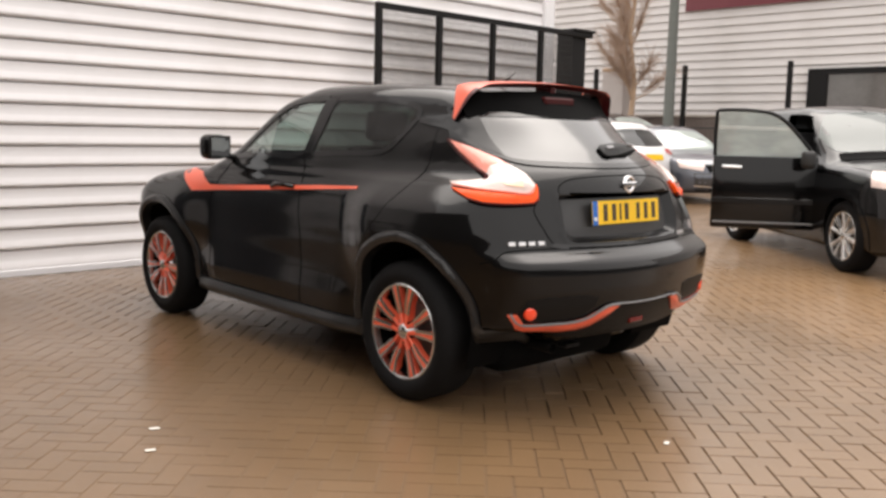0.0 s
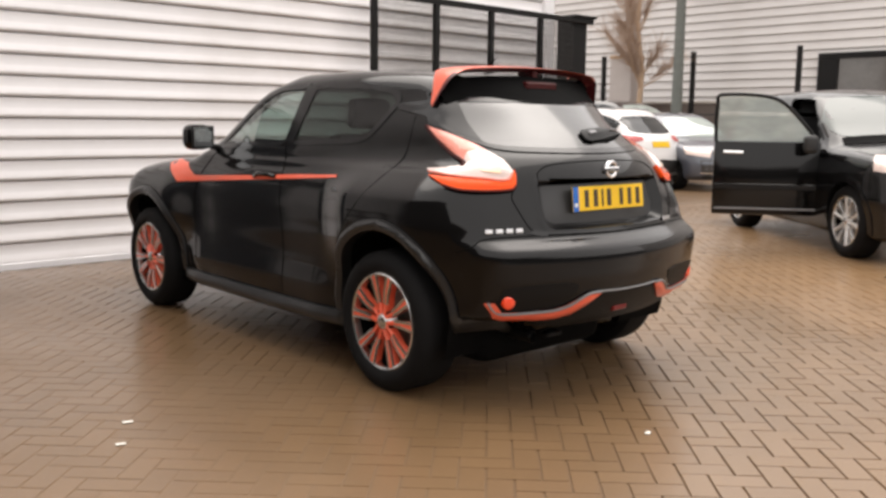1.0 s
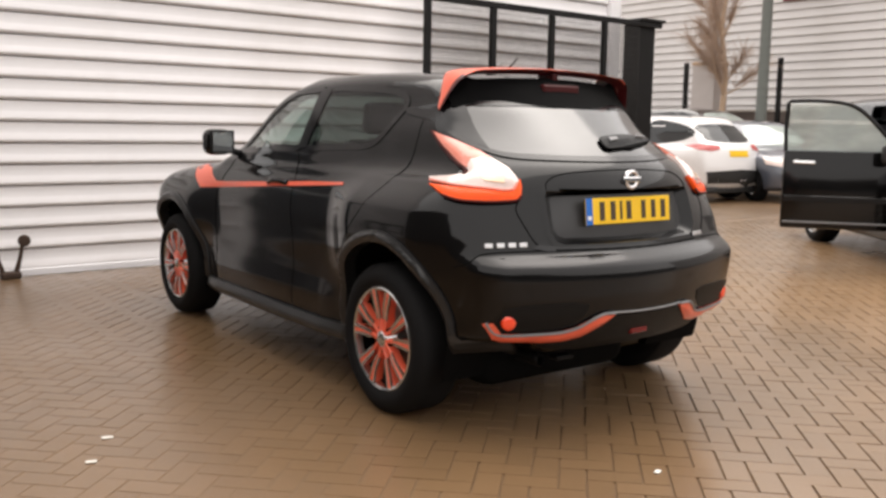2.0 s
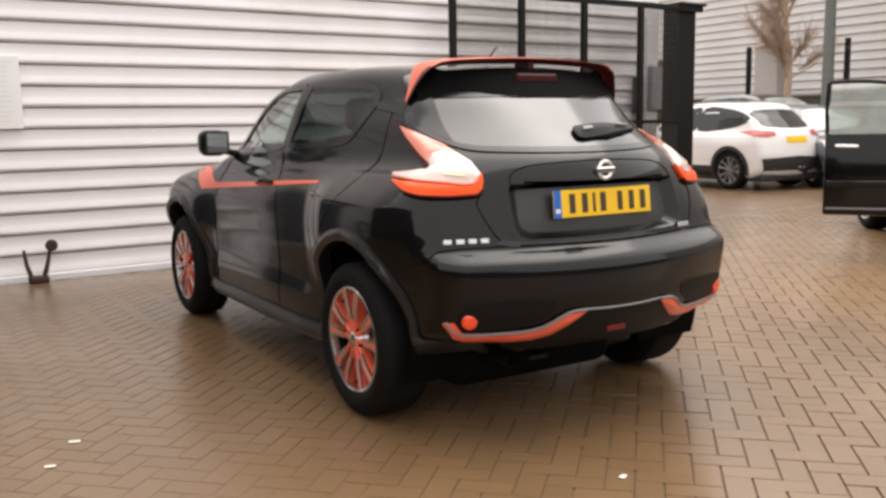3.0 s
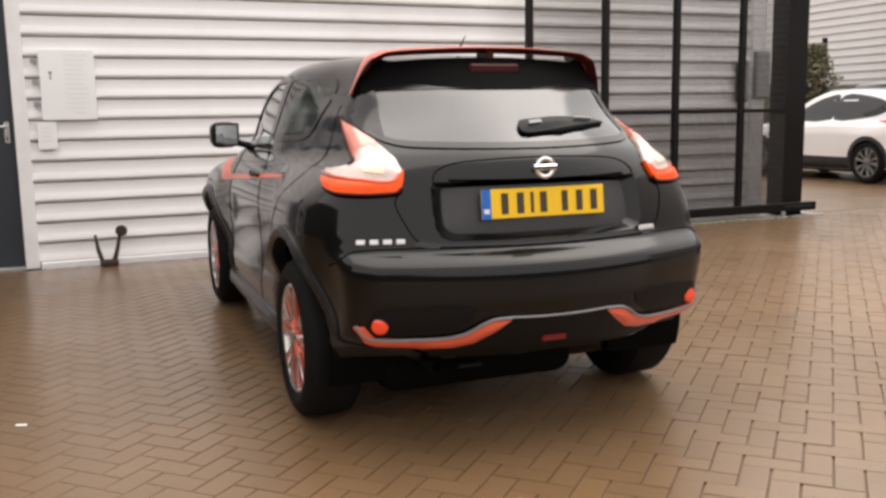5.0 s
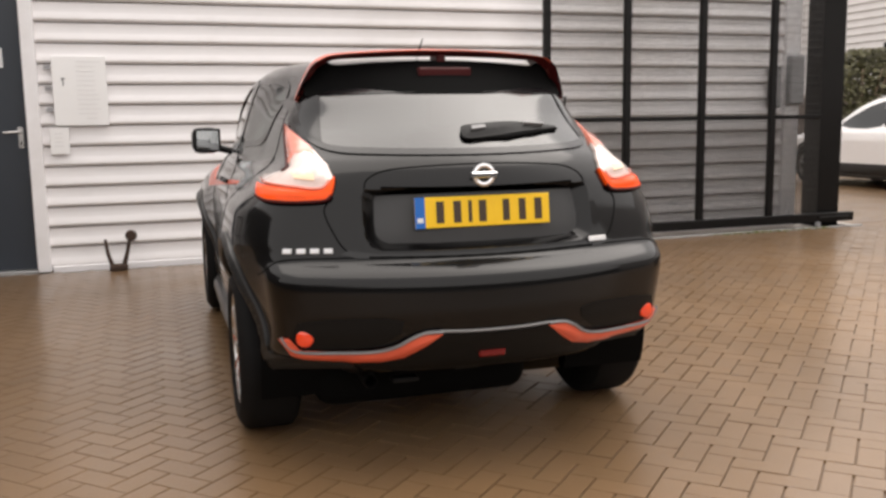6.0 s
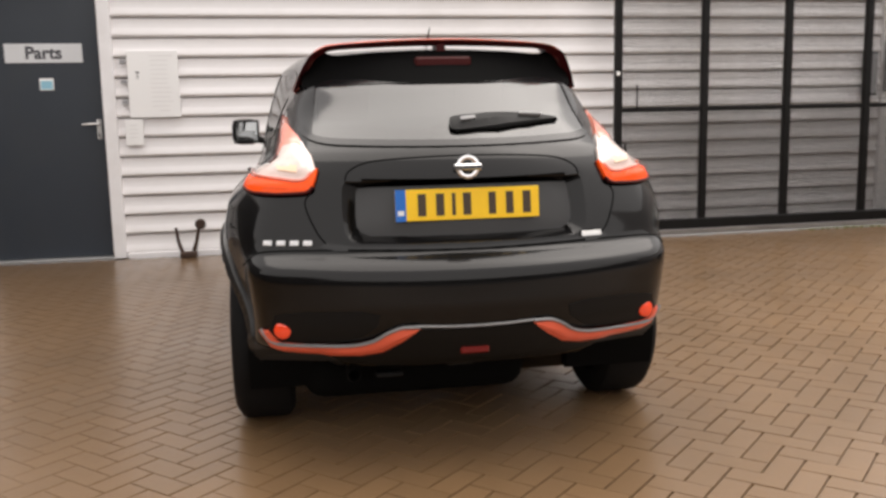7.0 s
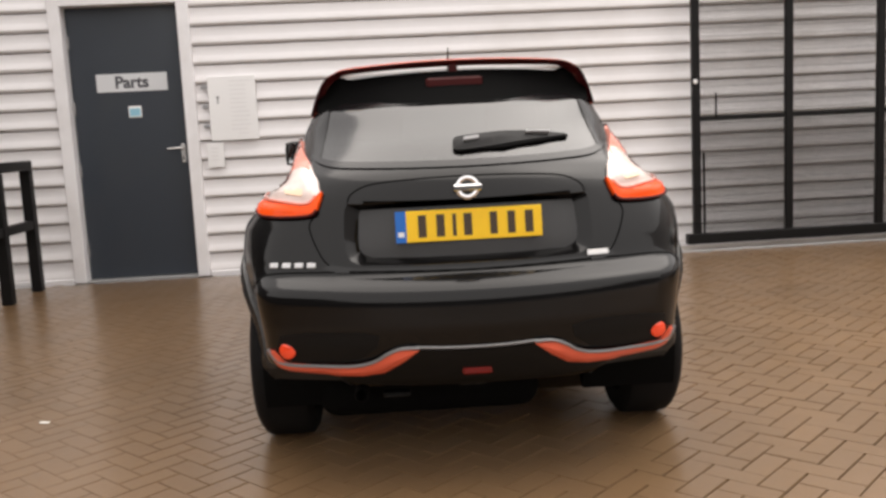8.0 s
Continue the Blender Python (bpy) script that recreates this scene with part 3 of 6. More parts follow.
part("arm", tube(bmesh.new(), [(0.04, 0, 0.03), (0.075, 0, 0.15), (0.10, 0, 0.27)], [0.022, 0.017, 0.014]), RUST, scraper)
part("knob", lathe(bmesh.new(), [(-0.03, 0.0), (-0.026, 0.04), (0, 0.05), (0.026, 0.04), (0.03, 0.0)], (0.115, 0, 0.30), "y", 20), RUST, scraper)

# ---- black tube guard rail beside the door ----
guard = thing("guard_rail", "black square-tube guard rail standing before the wall", "railing", pose(-3.41, 0, 0))
for y in (4.46, 3.80, 3.10):
    part("post", cube(-0.045, 0.045, y - 0.045, y + 0.045, 0, 1.085, 0.006), GATE_BLACK, guard)
part("top_rail", cube(-0.0445, 0.0445, 3.055, 4.505, 1.086, 1.172, 0.006), GATE_BLACK, guard)
for y0, y1 in ((3.146, 3.754), (3.846, 4.414)):
    part("middle_rail", cube(-0.038, 0.038, y0, y1, 0.565, 0.640, 0.005), GATE_BLACK, guard)

# ---- sliding gate parked along the wall, with its post ----
GY = 4.48
gate = thing("sliding_gate", "black steel sliding gate with wire mesh, parked along the clad wall", "gate")
for x in (2.70, 3.60, 4.50, 5.40):
    part("upright", cube(x - 0.035, x + 0.035, GY - 0.03, GY + 0.03, 0.16, 2.58, 0.004), GATE_BLACK, gate)
part("top_rail", cube(2.665, 6.46, GY - 0.03, GY + 0.03, 2.581, 2.645, 0.004), GATE_BLACK, gate)
part("bottom_beam", cube(2.60, 6.55, GY - 0.045, GY + 0.045, 0.06, 0.158, 0.006), GATE_BLACK, gate)
for x0, x1 in ((2.737, 3.563), (3.637, 4.463), (4.537, 5.363), (5.437, 6.06)):
    part("middle_rail", cube(x0, x1, GY - 0.022, GY + 0.022, 1.215, 1.262, 0.003), GATE_BLACK, gate)
    for z0, z1, gap, wide in ((1.264, 2.578, 0.0160, 0.0026), (0.160, 1.213, 0.0160, 0.0060)):
        vs, fs = [], []

        def bar(xa, xb, ya, yb, za, zb):
            o = len(vs)
            vs.extend([(xa, ya, za), (xb, ya, za), (xb, yb, za), (xa, yb, za), (xa, ya, zb), (xb, ya, zb), (xb, yb, zb), (xa, yb, zb)])
            fs.extend([(o, o + 1, o + 5, o + 4), (o + 1, o + 2, o + 6, o + 5), (o + 2, o + 3, o + 7, o + 6), (o + 3, o, o + 4, o + 7)])
        for x in np.arange(x0 + gap / 2, x1, gap):
            bar(x - wide / 2, x + wide / 2, GY - 0.0015, GY + 0.0015, z0, z1)
        for z in np.arange(z0 + 0.04, z1, 0.0762):
            o = len(vs)
            vs.extend([(x0, GY - 0.005, z), (x1, GY - 0.005, z), (x1, GY - 0.005, z + 0.003), (x0, GY - 0.005, z + 0.003), (x0, GY - 0.002, z), (x1, GY - 0.002, z), (x1, GY - 0.002, z + 0.003), (x0, GY - 0.002, z + 0.003)])
            fs.extend([(o, o + 1, o + 2, o + 3), (o + 7, o + 6, o + 5, o + 4), (o, o + 4, o + 5, o + 1), (o + 3, o + 2, o + 6, o + 7)])
        tagged(raw("mesh_panel", vs, fs, GATE_WIRE, gate, "fine dark welded wire mesh"), kind="stuff")
part("latch_rod", tube(bmesh.new(), [(2.875, GY - 0.04, 1.24), (2.875, GY - 0.05, 1.26), (2.875, GY - 0.05, 1.475)], 0.009), GATE_BLACK, gate)
part("latch_bolt", tube(bmesh.new(), [(2.76, GY - 0.04, 0.16), (2.76, GY - 0.04, 0.92)], 0.010), GATE_BLACK, gate)
part("reflector_dot", lathe(bmesh.new(), [(-0.006, 0.0), (-0.005, 0.018), (0.0, 0.022)], (2.69, GY - 0.031, 1.585), "y", 16), PAPER, gate, "small white round marker")
rail = finish("gate_track", cube(2.3, 6.62, GY - 0.11, GY - 0.06, -0.02, 0.012, 0.003), GALV)
tagged(rail, "pale steel track of the gate let into the paving", "track", kind="structure")
kerb = finish("concrete_strip", cube(1.2, 6.6, GY - 0.055, WALL_Y - 0.025, -0.02, 0.008, 0.003), CONCRETE)
tagged(kerb, "pale concrete strip along the foot of the wall", "kerb", kind="structure")

post = thing("gate_post", "thick black steel gate post on a base plate", "post", pose(6.25, GY + 0.14, 0))
part("shaft", cube(-0.155, 0.155, -0.10, 0.16, 0.012, 2.64, 0.006), GATE_BLACK, post)
part("base_plate", cube(-0.20, 0.20, -0.18, 0.22, -0.01, 0.012, 0.002), GATE_BLACK, post)
part("cap", cube(-0.22, 0.235, -0.20, 0.18, 2.648, 2.682, 0.003), GATE_BLACK, post)
part("guide_foot", cube(-0.228, -0.186, -0.21, -0.16, 0.0, 0.065, 0.010, seg=2), BOX_GREY, post, "small pale guide foot")
part("stop_bar", tube(bmesh.new(), [(-0.2, -0.19, 0.11), (0.22, -0.19, 0.11)], 0.014), GATE_BLACK, post)
cable_box = thing("junction_box", "grey electrical box fixed at the end of the cladding", "box", pose(5.88, WALL_Y - 0.036, 1.66))
part("case", cube(-0.10, 0.10, -0.07, 0.0, -0.28, 0.26, 0.01), BOX_GREY, cable_box)
part("lid", cube(-0.09, 0.09, -0.082, -0.071, -0.27, 0.25, 0.006), BOX_GREY, cable_box)
reader = thing("junction_box", "small dark box with a row of terminals on the cladding", "box", pose(5.62, WALL_Y - 0.005, 1.55))
part("case", cube(-0.06, 0.06, -0.09, 0.0, -0.21, 0.24, 0.008), PLASTIC_GREY, reader)
part("lid", cube(-0.05, 0.05, -0.10, -0.091, -0.19, 0.22, 0.004), BOX_GREY, reader)

# ---- plain unseen walls, added behind the camera to shape light and reflections ----
south = thing("wall_south_unseen", "plain dark wall added out of view to shape reflections", "wall", kind="structure")
part("courses", cube(-26.0, 30.0, -17.4, -17.0, 0.0, 2.3, 0.02), SLATE, south)
part("coping", cube(-26.0, 30.0, -17.5, -16.9, 2.3, 2.4, 0.02), CONCRETE, south)
west = thing("wall_west_unseen", "plain dark grey wall added out of view to shade the side of the yard", "wall", kind="structure")
part("courses", cube(-5.3, -5.0, -0.3, 4.6, 0.0, 3.6, 0.02), SLATE, west)
part("coping", cube(-5.38, -4.92, -0.38, 4.6, 3.6, 3.72, 0.02), CONCRETE, west)
part("courses", cube(-5.3, -5.0, -16.9, -0.31, 0.0, 1.5, 0.02), SLATE, west)
part("coping", cube(-5.38, -4.92, -16.9, -0.39, 1.5, 1.6, 0.02), CONCRETE, west)


# ---- the black hatchback: body shape ----
J_WIDE = curve((0.18, 0.70), (0.24, 0.755), (0.32, 0.787), (0.42, 0.798), (0.55, 0.809), (0.70, 0.820), (0.80, 0.820), (0.90, 0.806), (0.975, 0.780), (1.03, 0.748),
               (1.08, 0.700), (1.12, 0.682), (1.20, 0.660), (1.30, 0.632), (1.40, 0.600), (1.46, 0.572), (1.52, 0.53), (1.60, 0.46))
J_REAR = curve((0.18, -0.38), (0.24, -0.52), (0.30, -0.60), (0.36, -0.665), (0.42, -0.715), (0.505, -0.768), (0.54, -0.778), (0.60, -0.787), (0.660, -0.7865), (0.700, -0.780),
               (0.724, -0.760), (0.745, -0.727), (0.765, -0.697), (0.795, -0.686), (0.86, -0.679), (0.95, -0.664), (1.02, -0.646), (1.07, -0.622), (1.105, -0.594), (1.135, -0.556), (1.20, -0.478),
               (1.28, -0.365), (1.36, -0.255), (1.44, -0.13), (1.52, 0.04), (1.60, 0.25))
J_BOW = curve((0.18, 0.24), (0.42, 0.28), (0.56, 0.285), (0.68, 0.265), (0.74, 0.25), (0.82, 0.27), (1.0, 0.40), (1.10, 0.52), (1.23, 0.72), (1.36, 0.55), (1.5, 0.4))
J_FRONT = curve((0.18, 3.10), (0.25, 3.30), (0.35, 3.39), (0.50, 3.42), (0.62, 3.41), (0.75, 3.37), (0.86, 3.29), (0.95, 3.15), (1.05, 2.95), (1.6, 2.6))
J_TOP = curve((-0.9, 1.46), (-0.25, 1.465), (0.0, 1.497), (0.3, 1.530), (0.7, 1.548), (1.08, 1.546), (1.34, 1.498), (1.57, 1.385), (1.84, 1.235), (2.08, 1.10), (2.19, 1.057), (2.35, 1.035), (2.7, 1.00), (3.05, 0.93),
              (3.25, 0.85), (3.4, 0.75))
J_CROWN = curve((-0.8, 0.10), (1.0, 0.10), (1.3, 0.14), (2.0, 0.12), (2.3, 0.06), (3.4, 0.12))


def juke(x, y, z):
    a = np.abs(x)
    flank = step((z - 0.42) / 0.25) * step((1.06 - z) / 0.15)
    wide = J_WIDE(z) + 0.060 * step((0.56 - np.abs(y - 0.02)) / 0.34) * flank + 0.058 * step((0.70 - np.abs(y - 2.58)) / 0.50) * flank * step((1.02 - z) / 0.3)
    wide = wide - 0.010 * step((z - 0.40) / 0.12) * step((0.86 - z) / 0.3) - 0.006 * ((y - 1.25) / 0.8) ** 2 * step((0.8 - np.abs(y - 1.25)) / 0.3)
    wide = wide + 0.030 * step((0.90 - np.abs(y - 1.27)) / 0.28) * step((0.74 - z) / 0.42)
    wide = wide - 0.03 * step((z - 1.02) / 0.1) * step((0.45 - y) / 0.6) - 0.030 * step((z - 1.24) / 0.16) * step((0.65 - y) / 0.6) - 0.05 * step((z - 1.04) / 0.1) * step((y - 1.35) / 0.6) + 0.050 * step((z - 1.00) / 0.12) * step((y - 0.25) / 0.7)
    wide = wide - 0.30 * np.clip((y - 2.75) / 0.65, 0, 1) ** 2.2 - 0.05 * np.clip((0.1 - y) / 0.8, 0, 1) ** 2
    back = J_REAR(z) + J_BOW(z) * a * a - y
    nose = y - (J_FRONT(z) - 0.22 * a**2 - 0.28 * a**4)
    roofline = z - (J_TOP(y) - J_CROWN(y) * a * a)
    body = smax(smax(a - wide, back, 0.10), nose, 0.16)
    tuck = 0.205 + (0.125 + 0.075 * step((a - 0.42) / 0.12)) * step((-0.30 - y) / 0.16)
    return smax(smax(body, roofline, 0.075), tuck - z, 0.05)


car = thing("hatchback_car", "glossy black compact crossover with orange trim, parked facing the clad wall", "car", pose(0.005, 0, 0, 0, 0, -1.8))
js = Shell(juke, 0.35, 2.5, 0.56, ends=96, along=110, rise=124)
WHEELS_Y, HUB_Z, ARCH_Z = (0.0, 2.58), 0.334, 0.372

WIN_F = [(1.80, 1.112), (1.70, 1.180), (1.49, 1.302), (1.31, 1.398), (1.18, 1.436), (1.00, 1.440), (0.930, 1.438), (0.97, 1.30), (1.025, 1.152), (1.30, 1.132), (1.60, 1.115)]
WIN_R = [(0.84, 1.434), (0.60, 1.438), (0.42, 1.430), (0.28, 1.410), (0.22, 1.375), (0.225, 1.330), (0.29, 1.25), (0.36, 1.190), (0.46, 1.165), (0.67, 1.158), (0.955, 1.155), (0.91, 1.28)]
SCREEN_R = [(-0.556, 1.350), (-0.30, 1.362), (0.0, 1.366), (0.30, 1.362), (0.556, 1.350), (0.586, 1.275), (0.576, 1.205), (0.51, 1.156), (0.35, 1.142), (0.0, 1.136), (-0.35, 1.142), (-0.51, 1.156), (-0.576, 1.205), (-0.586, 1.275)]
SCREEN_F = [(-0.58, 1.13), (0.0, 1.115), (0.58, 1.13), (0.54, 1.30), (0.48, 1.43), (0.30, 1.462), (0.0, 1.472), (-0.30, 1.462), (-0.48, 1.43), (-0.54, 1.30)]

RECESS = [(-0.428, 1.006), (0.428, 1.006), (0.436, 0.985), (0.440, 0.90), (0.436, 0.845), (0.420, 0.815), (0.385, 0.800), (0.20, 0.795), (0.0, 0.794), (-0.20, 0.795), (-0.385, 0.800), (-0.420, 0.815), (-0.436, 0.845), (-0.440, 0.90), (-0.436, 0.985)]


def shrunk(poly, by):
    """The outline drawn in by some metres."""
    p = np.array(poly)
    prev, nxt = np.roll(p, 1, 0), np.roll(p, -1, 0)
    t = nxt - prev
    n = np.stack([-t[:, 1], t[:, 0]], 1) / np.maximum(np.linalg.norm(t, axis=1, keepdims=True), 1e-9)
    area = 0.5 * np.sum(p[:, 0] * nxt[:, 1] - nxt[:, 0] * p[:, 1])
    return [tuple(q) for q in p + n * by * (1 if area > 0 else -1)]


def car_holes(wheels, hub, radius, panes):
    def wells(c):
        out = np.zeros(len(c), bool)
        for y in wheels:
            out |= (np.abs(c[:, 0]) > 0.46) & (np.hypot(c[:, 1] - y, c[:, 2] - hub) < radius)
        return out
    holes = [wells]
    for side, poly in panes:
        poly = shrunk(poly, 0.014)
        if side == "side":
            holes.append(lambda c, poly=poly: inside(c[:, 1], c[:, 2], poly) & (np.abs(c[:, 0]) > 0.35))
        elif side == "rear":
            holes.append(lambda c, poly=poly: inside(c[:, 0], c[:, 2], poly) & (c[:, 1] < 0.9))
        else:
            holes.append(lambda c, poly=poly: inside(c[:, 0], c[:, 2], poly) & (c[:, 1] > 1.0))
    return holes


js.skin("body", PAINT_BLACK, car, car_holes(WHEELS_Y, ARCH_Z, 0.405, (("side", WIN_F), ("side", WIN_R), ("rear", SCREEN_R), ("front", SCREEN_F), ("rear", shrunk(RECESS, -0.022)))), "glossy black painted body")


def ring_patch(shell, name, outer, width, side, mat, parent, lift, depth=0.015, label=""):
    """A flat trim band along the edge of an outline, as one closed strip."""
    inner = shrunk(outer, width)
    n = len(outer)
    po, no = shell.on(outer, side)
    pi, ni = shell.on(inner, side)
    vs = [*(po + no * lift), *(pi + ni * lift), *(po - no * depth), *(pi - ni * depth)]
    fs = []
    for i in range(n):
        j = (i + 1) % n
        fs += [(i, j, n + j, n + i), (2 * n + i, 2 * n + j, j, i), (n + i, n + j, 3 * n + j, 3 * n + i)]
    bm = bmesh.new()
    bv = [bm.verts.new(v) for v in vs]
    for fc in fs:
        bm.faces.new([bv[k] for k in fc])
    return finish(name, bm, mat, parent, label)


for side in ("left", "right"):
    w1, w2 = spline(WIN_F, True, 4), spline(WIN_R, True, 4)
    w1, w2 = [tuple(p) for p in w1], [tuple(p) for p in w2]
    pane = js.patch("front_side_window", w1, side, GLASS_CLEAR, car, lift=-0.004, depth=0.008, label="clear front side window glass")
    js.patch("rear_side_window", w2, side, GLASS_TINT, car, lift=0.002, depth=0.008, label="dark tinted rear side window glass")
    ring_patch(js, "window_trim", shrunk(w1, -0.016), 0.028, side, PAINT_GLOSS, car, 0.004)
    ring_patch(js, "window_trim", shrunk(w2, -0.016), 0.028, side, PAINT_GLOSS, car, 0.004)
    pillar = [(0.945, 1.145), (1.035, 1.145), (0.985, 1.29), (0.94, 1.448), (0.835, 1.445), (0.895, 1.28)]
    js.patch("pillar_trim", pillar, side, PAINT_GLOSS, car, lift=0.0055, depth=0.006)
js.patch("rear_screen", [tuple(p) for p in spline(SCREEN_R, True, 4)], "rear", GLASS_REAR, car, lift=0.003, depth=0.008, label="dark rear screen glass reflecting the sky")
ring_patch(js, "screen_trim", shrunk([tuple(p) for p in spline(SCREEN_R, True, 4)], -0.014), 0.022, "rear", PAINT_GLOSS, car, 0.0055)
for sx in (-1, 1):
    side_band = [(sx * x, z) for x, z in ((0.500, 1.352), (0.556, 1.346), (0.584, 1.275), (0.574, 1.208), (0.530, 1.172), (0.522, 1.22), (0.508, 1.30))]
    js.patch("screen_side_band", side_band, "rear", PAINT_GLOSS, car, lift=0.0065, depth=0.004, cell=0.03, label="black printed edge of the rear screen")
js.patch("windscreen", [tuple(p) for p in spline(SCREEN_F, True, 4)], "front", GLASS_CLEAR, car, lift=-0.003, depth=0.008)
ring_patch(js, "screen_trim", shrunk([tuple(p) for p in spline(SCREEN_F, True, 4)], -0.02), 0.036, "front", PAINT_GLOSS, car, 0.002)

# wheel arches, wells and sills
for side, sx in (("left", -1), ("right", 1)):
    for wy in WHEELS_Y:
        band = [(wy + r * math.cos(t), ARCH_Z + r * math.sin(t)) for r, ts in ((0.446, np.radians(np.linspace(-8, 192, 40))), (0.394, np.radians(np.linspace(192, -8, 40)))) for t in ts]
        js.patch("wheel_arch_trim", band, side, TRIM_SATIN, car, lift=0.010, depth=0.05, cell=0.02, dome=0.016, label="satin black wheel arch moulding")
        bm = bmesh.new()
        arc = np.radians(np.linspace(-22, 202, 30))
        rows = [[bm.verts.new((sx * x, wy + 0.408 * math.cos(t), ARCH_Z + 0.408 * math.sin(t))) for t in arc] for x in (0.44, 0.62, 0.80)]
        for a, b in zip(rows, rows[1:]):
            for k in range(len(arc) - 1):
                bm.faces.new((a[k], a[k + 1], b[k + 1], b[k]))
        bm.faces.new(rows[0])
        finish("wheel_well", bm, DARK, car)
    sill = [(0.36, 0.238), (2.14, 0.238), (2.13, 0.318), (0.38, 0.318)]
    js.patch("sill_trim", sill, side, TRIM_SATIN, car, lift=0.018, depth=0.03, cell=0.02, dome=0.03, label="satin black sill moulding")
    # body lines, door seams and handles
    js.seam([(1.96, 0.33), (1.97, 0.60), (1.94, 0.85), (1.86, 1.00), (1.80, 1.08)], side, car, "door_seam")
    js.seam([(0.93, 0.33), (0.93, 0.60), (0.96, 0.90), (1.02, 1.12)], side, car, "door_seam")
    js.seam([(0.46, 0.33), (0.42, 0.55), (0.30, 0.74), (0.14, 0.92), (0.06, 1.08), (0.05, 1.30)], side, car, "door_seam", 0.002)
    stripe = [(2.47, 1.015), (2.14, 0.990), (2.05, 0.945), (1.98, 0.918), (1.88, 0.920), (1.30, 0.950), (0.80, 0.979), (0.46, 0.993), (0.46, 0.981), (0.80, 0.958), (1.30, 0.925), (1.90, 0.886), (2.17, 0.868), (2.30, 0.930)]
    js.patch("side_stripe", stripe, side, ORANGE, car, lift=0.004, depth=0.006, label="bright orange stripe")
    grip = bmesh.new()
    p, nrm = js.on([(1.26, 0.948), (1.18, 0.956), (1.10, 0.958), (1.03, 0.956)], side)
    tube(grip, p + nrm * np.array([[0.004], [0.030], [0.030], [0.004]]), [0.012, 0.014, 0.014, 0.012], 10)
    finish("door_handle", grip, PAINT_BLACK, car, "black pull handle")
    # door mirror
    mirror = finish("door_mirror", cube(-0.080, 0.080, -0.055, 0.075, -0.077, 0.075, 0.048, seg=4), PAINT_BLACK, car, "black door mirror housing")
    mirror.matrix_basis = pose(sx * 0.855, 1.815, 1.158, 0, 0, -sx * 7)
    glass_m = finish("mirror_glass", cube(-0.064, 0.064, -0.060, -0.0555, -0.058, 0.058, 0.002), MIRROR, mirror)
    finish("mirror_rim", box(box(box(box(bmesh.new(), -0.074, 0.074, -0.060, -0.045, 0.058, 0.068, 0.003), -0.074, 0.074, -0.060, -0.045, -0.068, -0.058, 0.003), -0.075, -0.065, -0.060, -0.045, -0.066, 0.066, 0.003), 0.065, 0.075, -0.060, -0.045, -0.066, 0.066, 0.003), PAINT_MATT, mirror)
    finish("mirror_foot", tube(bmesh.new(), [(sx * -0.05, 0.01, -0.04), (sx * -0.12, 0.01, -0.06), (sx * -0.21, 0.0, -0.08)], [0.022, 0.020, 0.026], 10), PAINT_MATT, mirror)

# interior, seen through the glass
for sx in (-0.34, 0.34):
    seat = finish("front_seat", cube(sx - 0.24, sx + 0.24, 0.95, 1.45, 0.45, 0.62, 0.05, seg=2), CLOTH, car)
    finish("seat_back", cube(sx - 0.23, sx + 0.23, -0.07, 0.07, 0, 0.60, 0.05, pose(0, 0.93, 0.60, 12, 0, 0), 2), CLOTH, seat)
    finish("headrest", cube(sx - 0.13, sx + 0.13, -0.04, 0.04, 0, 0.17, 0.035, pose(0, 0.80, 1.22, 10, 0, 0), 2), CLOTH, seat)
bench = finish("rear_bench", cube(-0.60, 0.60, 0.10, 0.55, 0.45, 0.62, 0.05, seg=2), CLOTH, car)
finish("seat_back", cube(-0.60, 0.60, -0.07, 0.07, 0, 0.52, 0.05, pose(0, 0.10, 0.60, 14, 0, 0), 2), CLOTH, bench)
finish("dashboard", cube(-0.62, 0.62, 1.72, 2.10, 0.72, 1.03, 0.06, seg=2), CLOTH, car)
finish("steering_wheel", lathe(bmesh.new(), [(-0.015, 0.17), (0, 0.185), (0.015, 0.17), (0, 0.155)], (0.34, 1.58, 0.98), "y", 32, True), DARK, car)
finish("floor_pan", cube(-0.62, 0.62, 0.0, 2.1, 0.28, 0.34, 0.02), DARK, car)

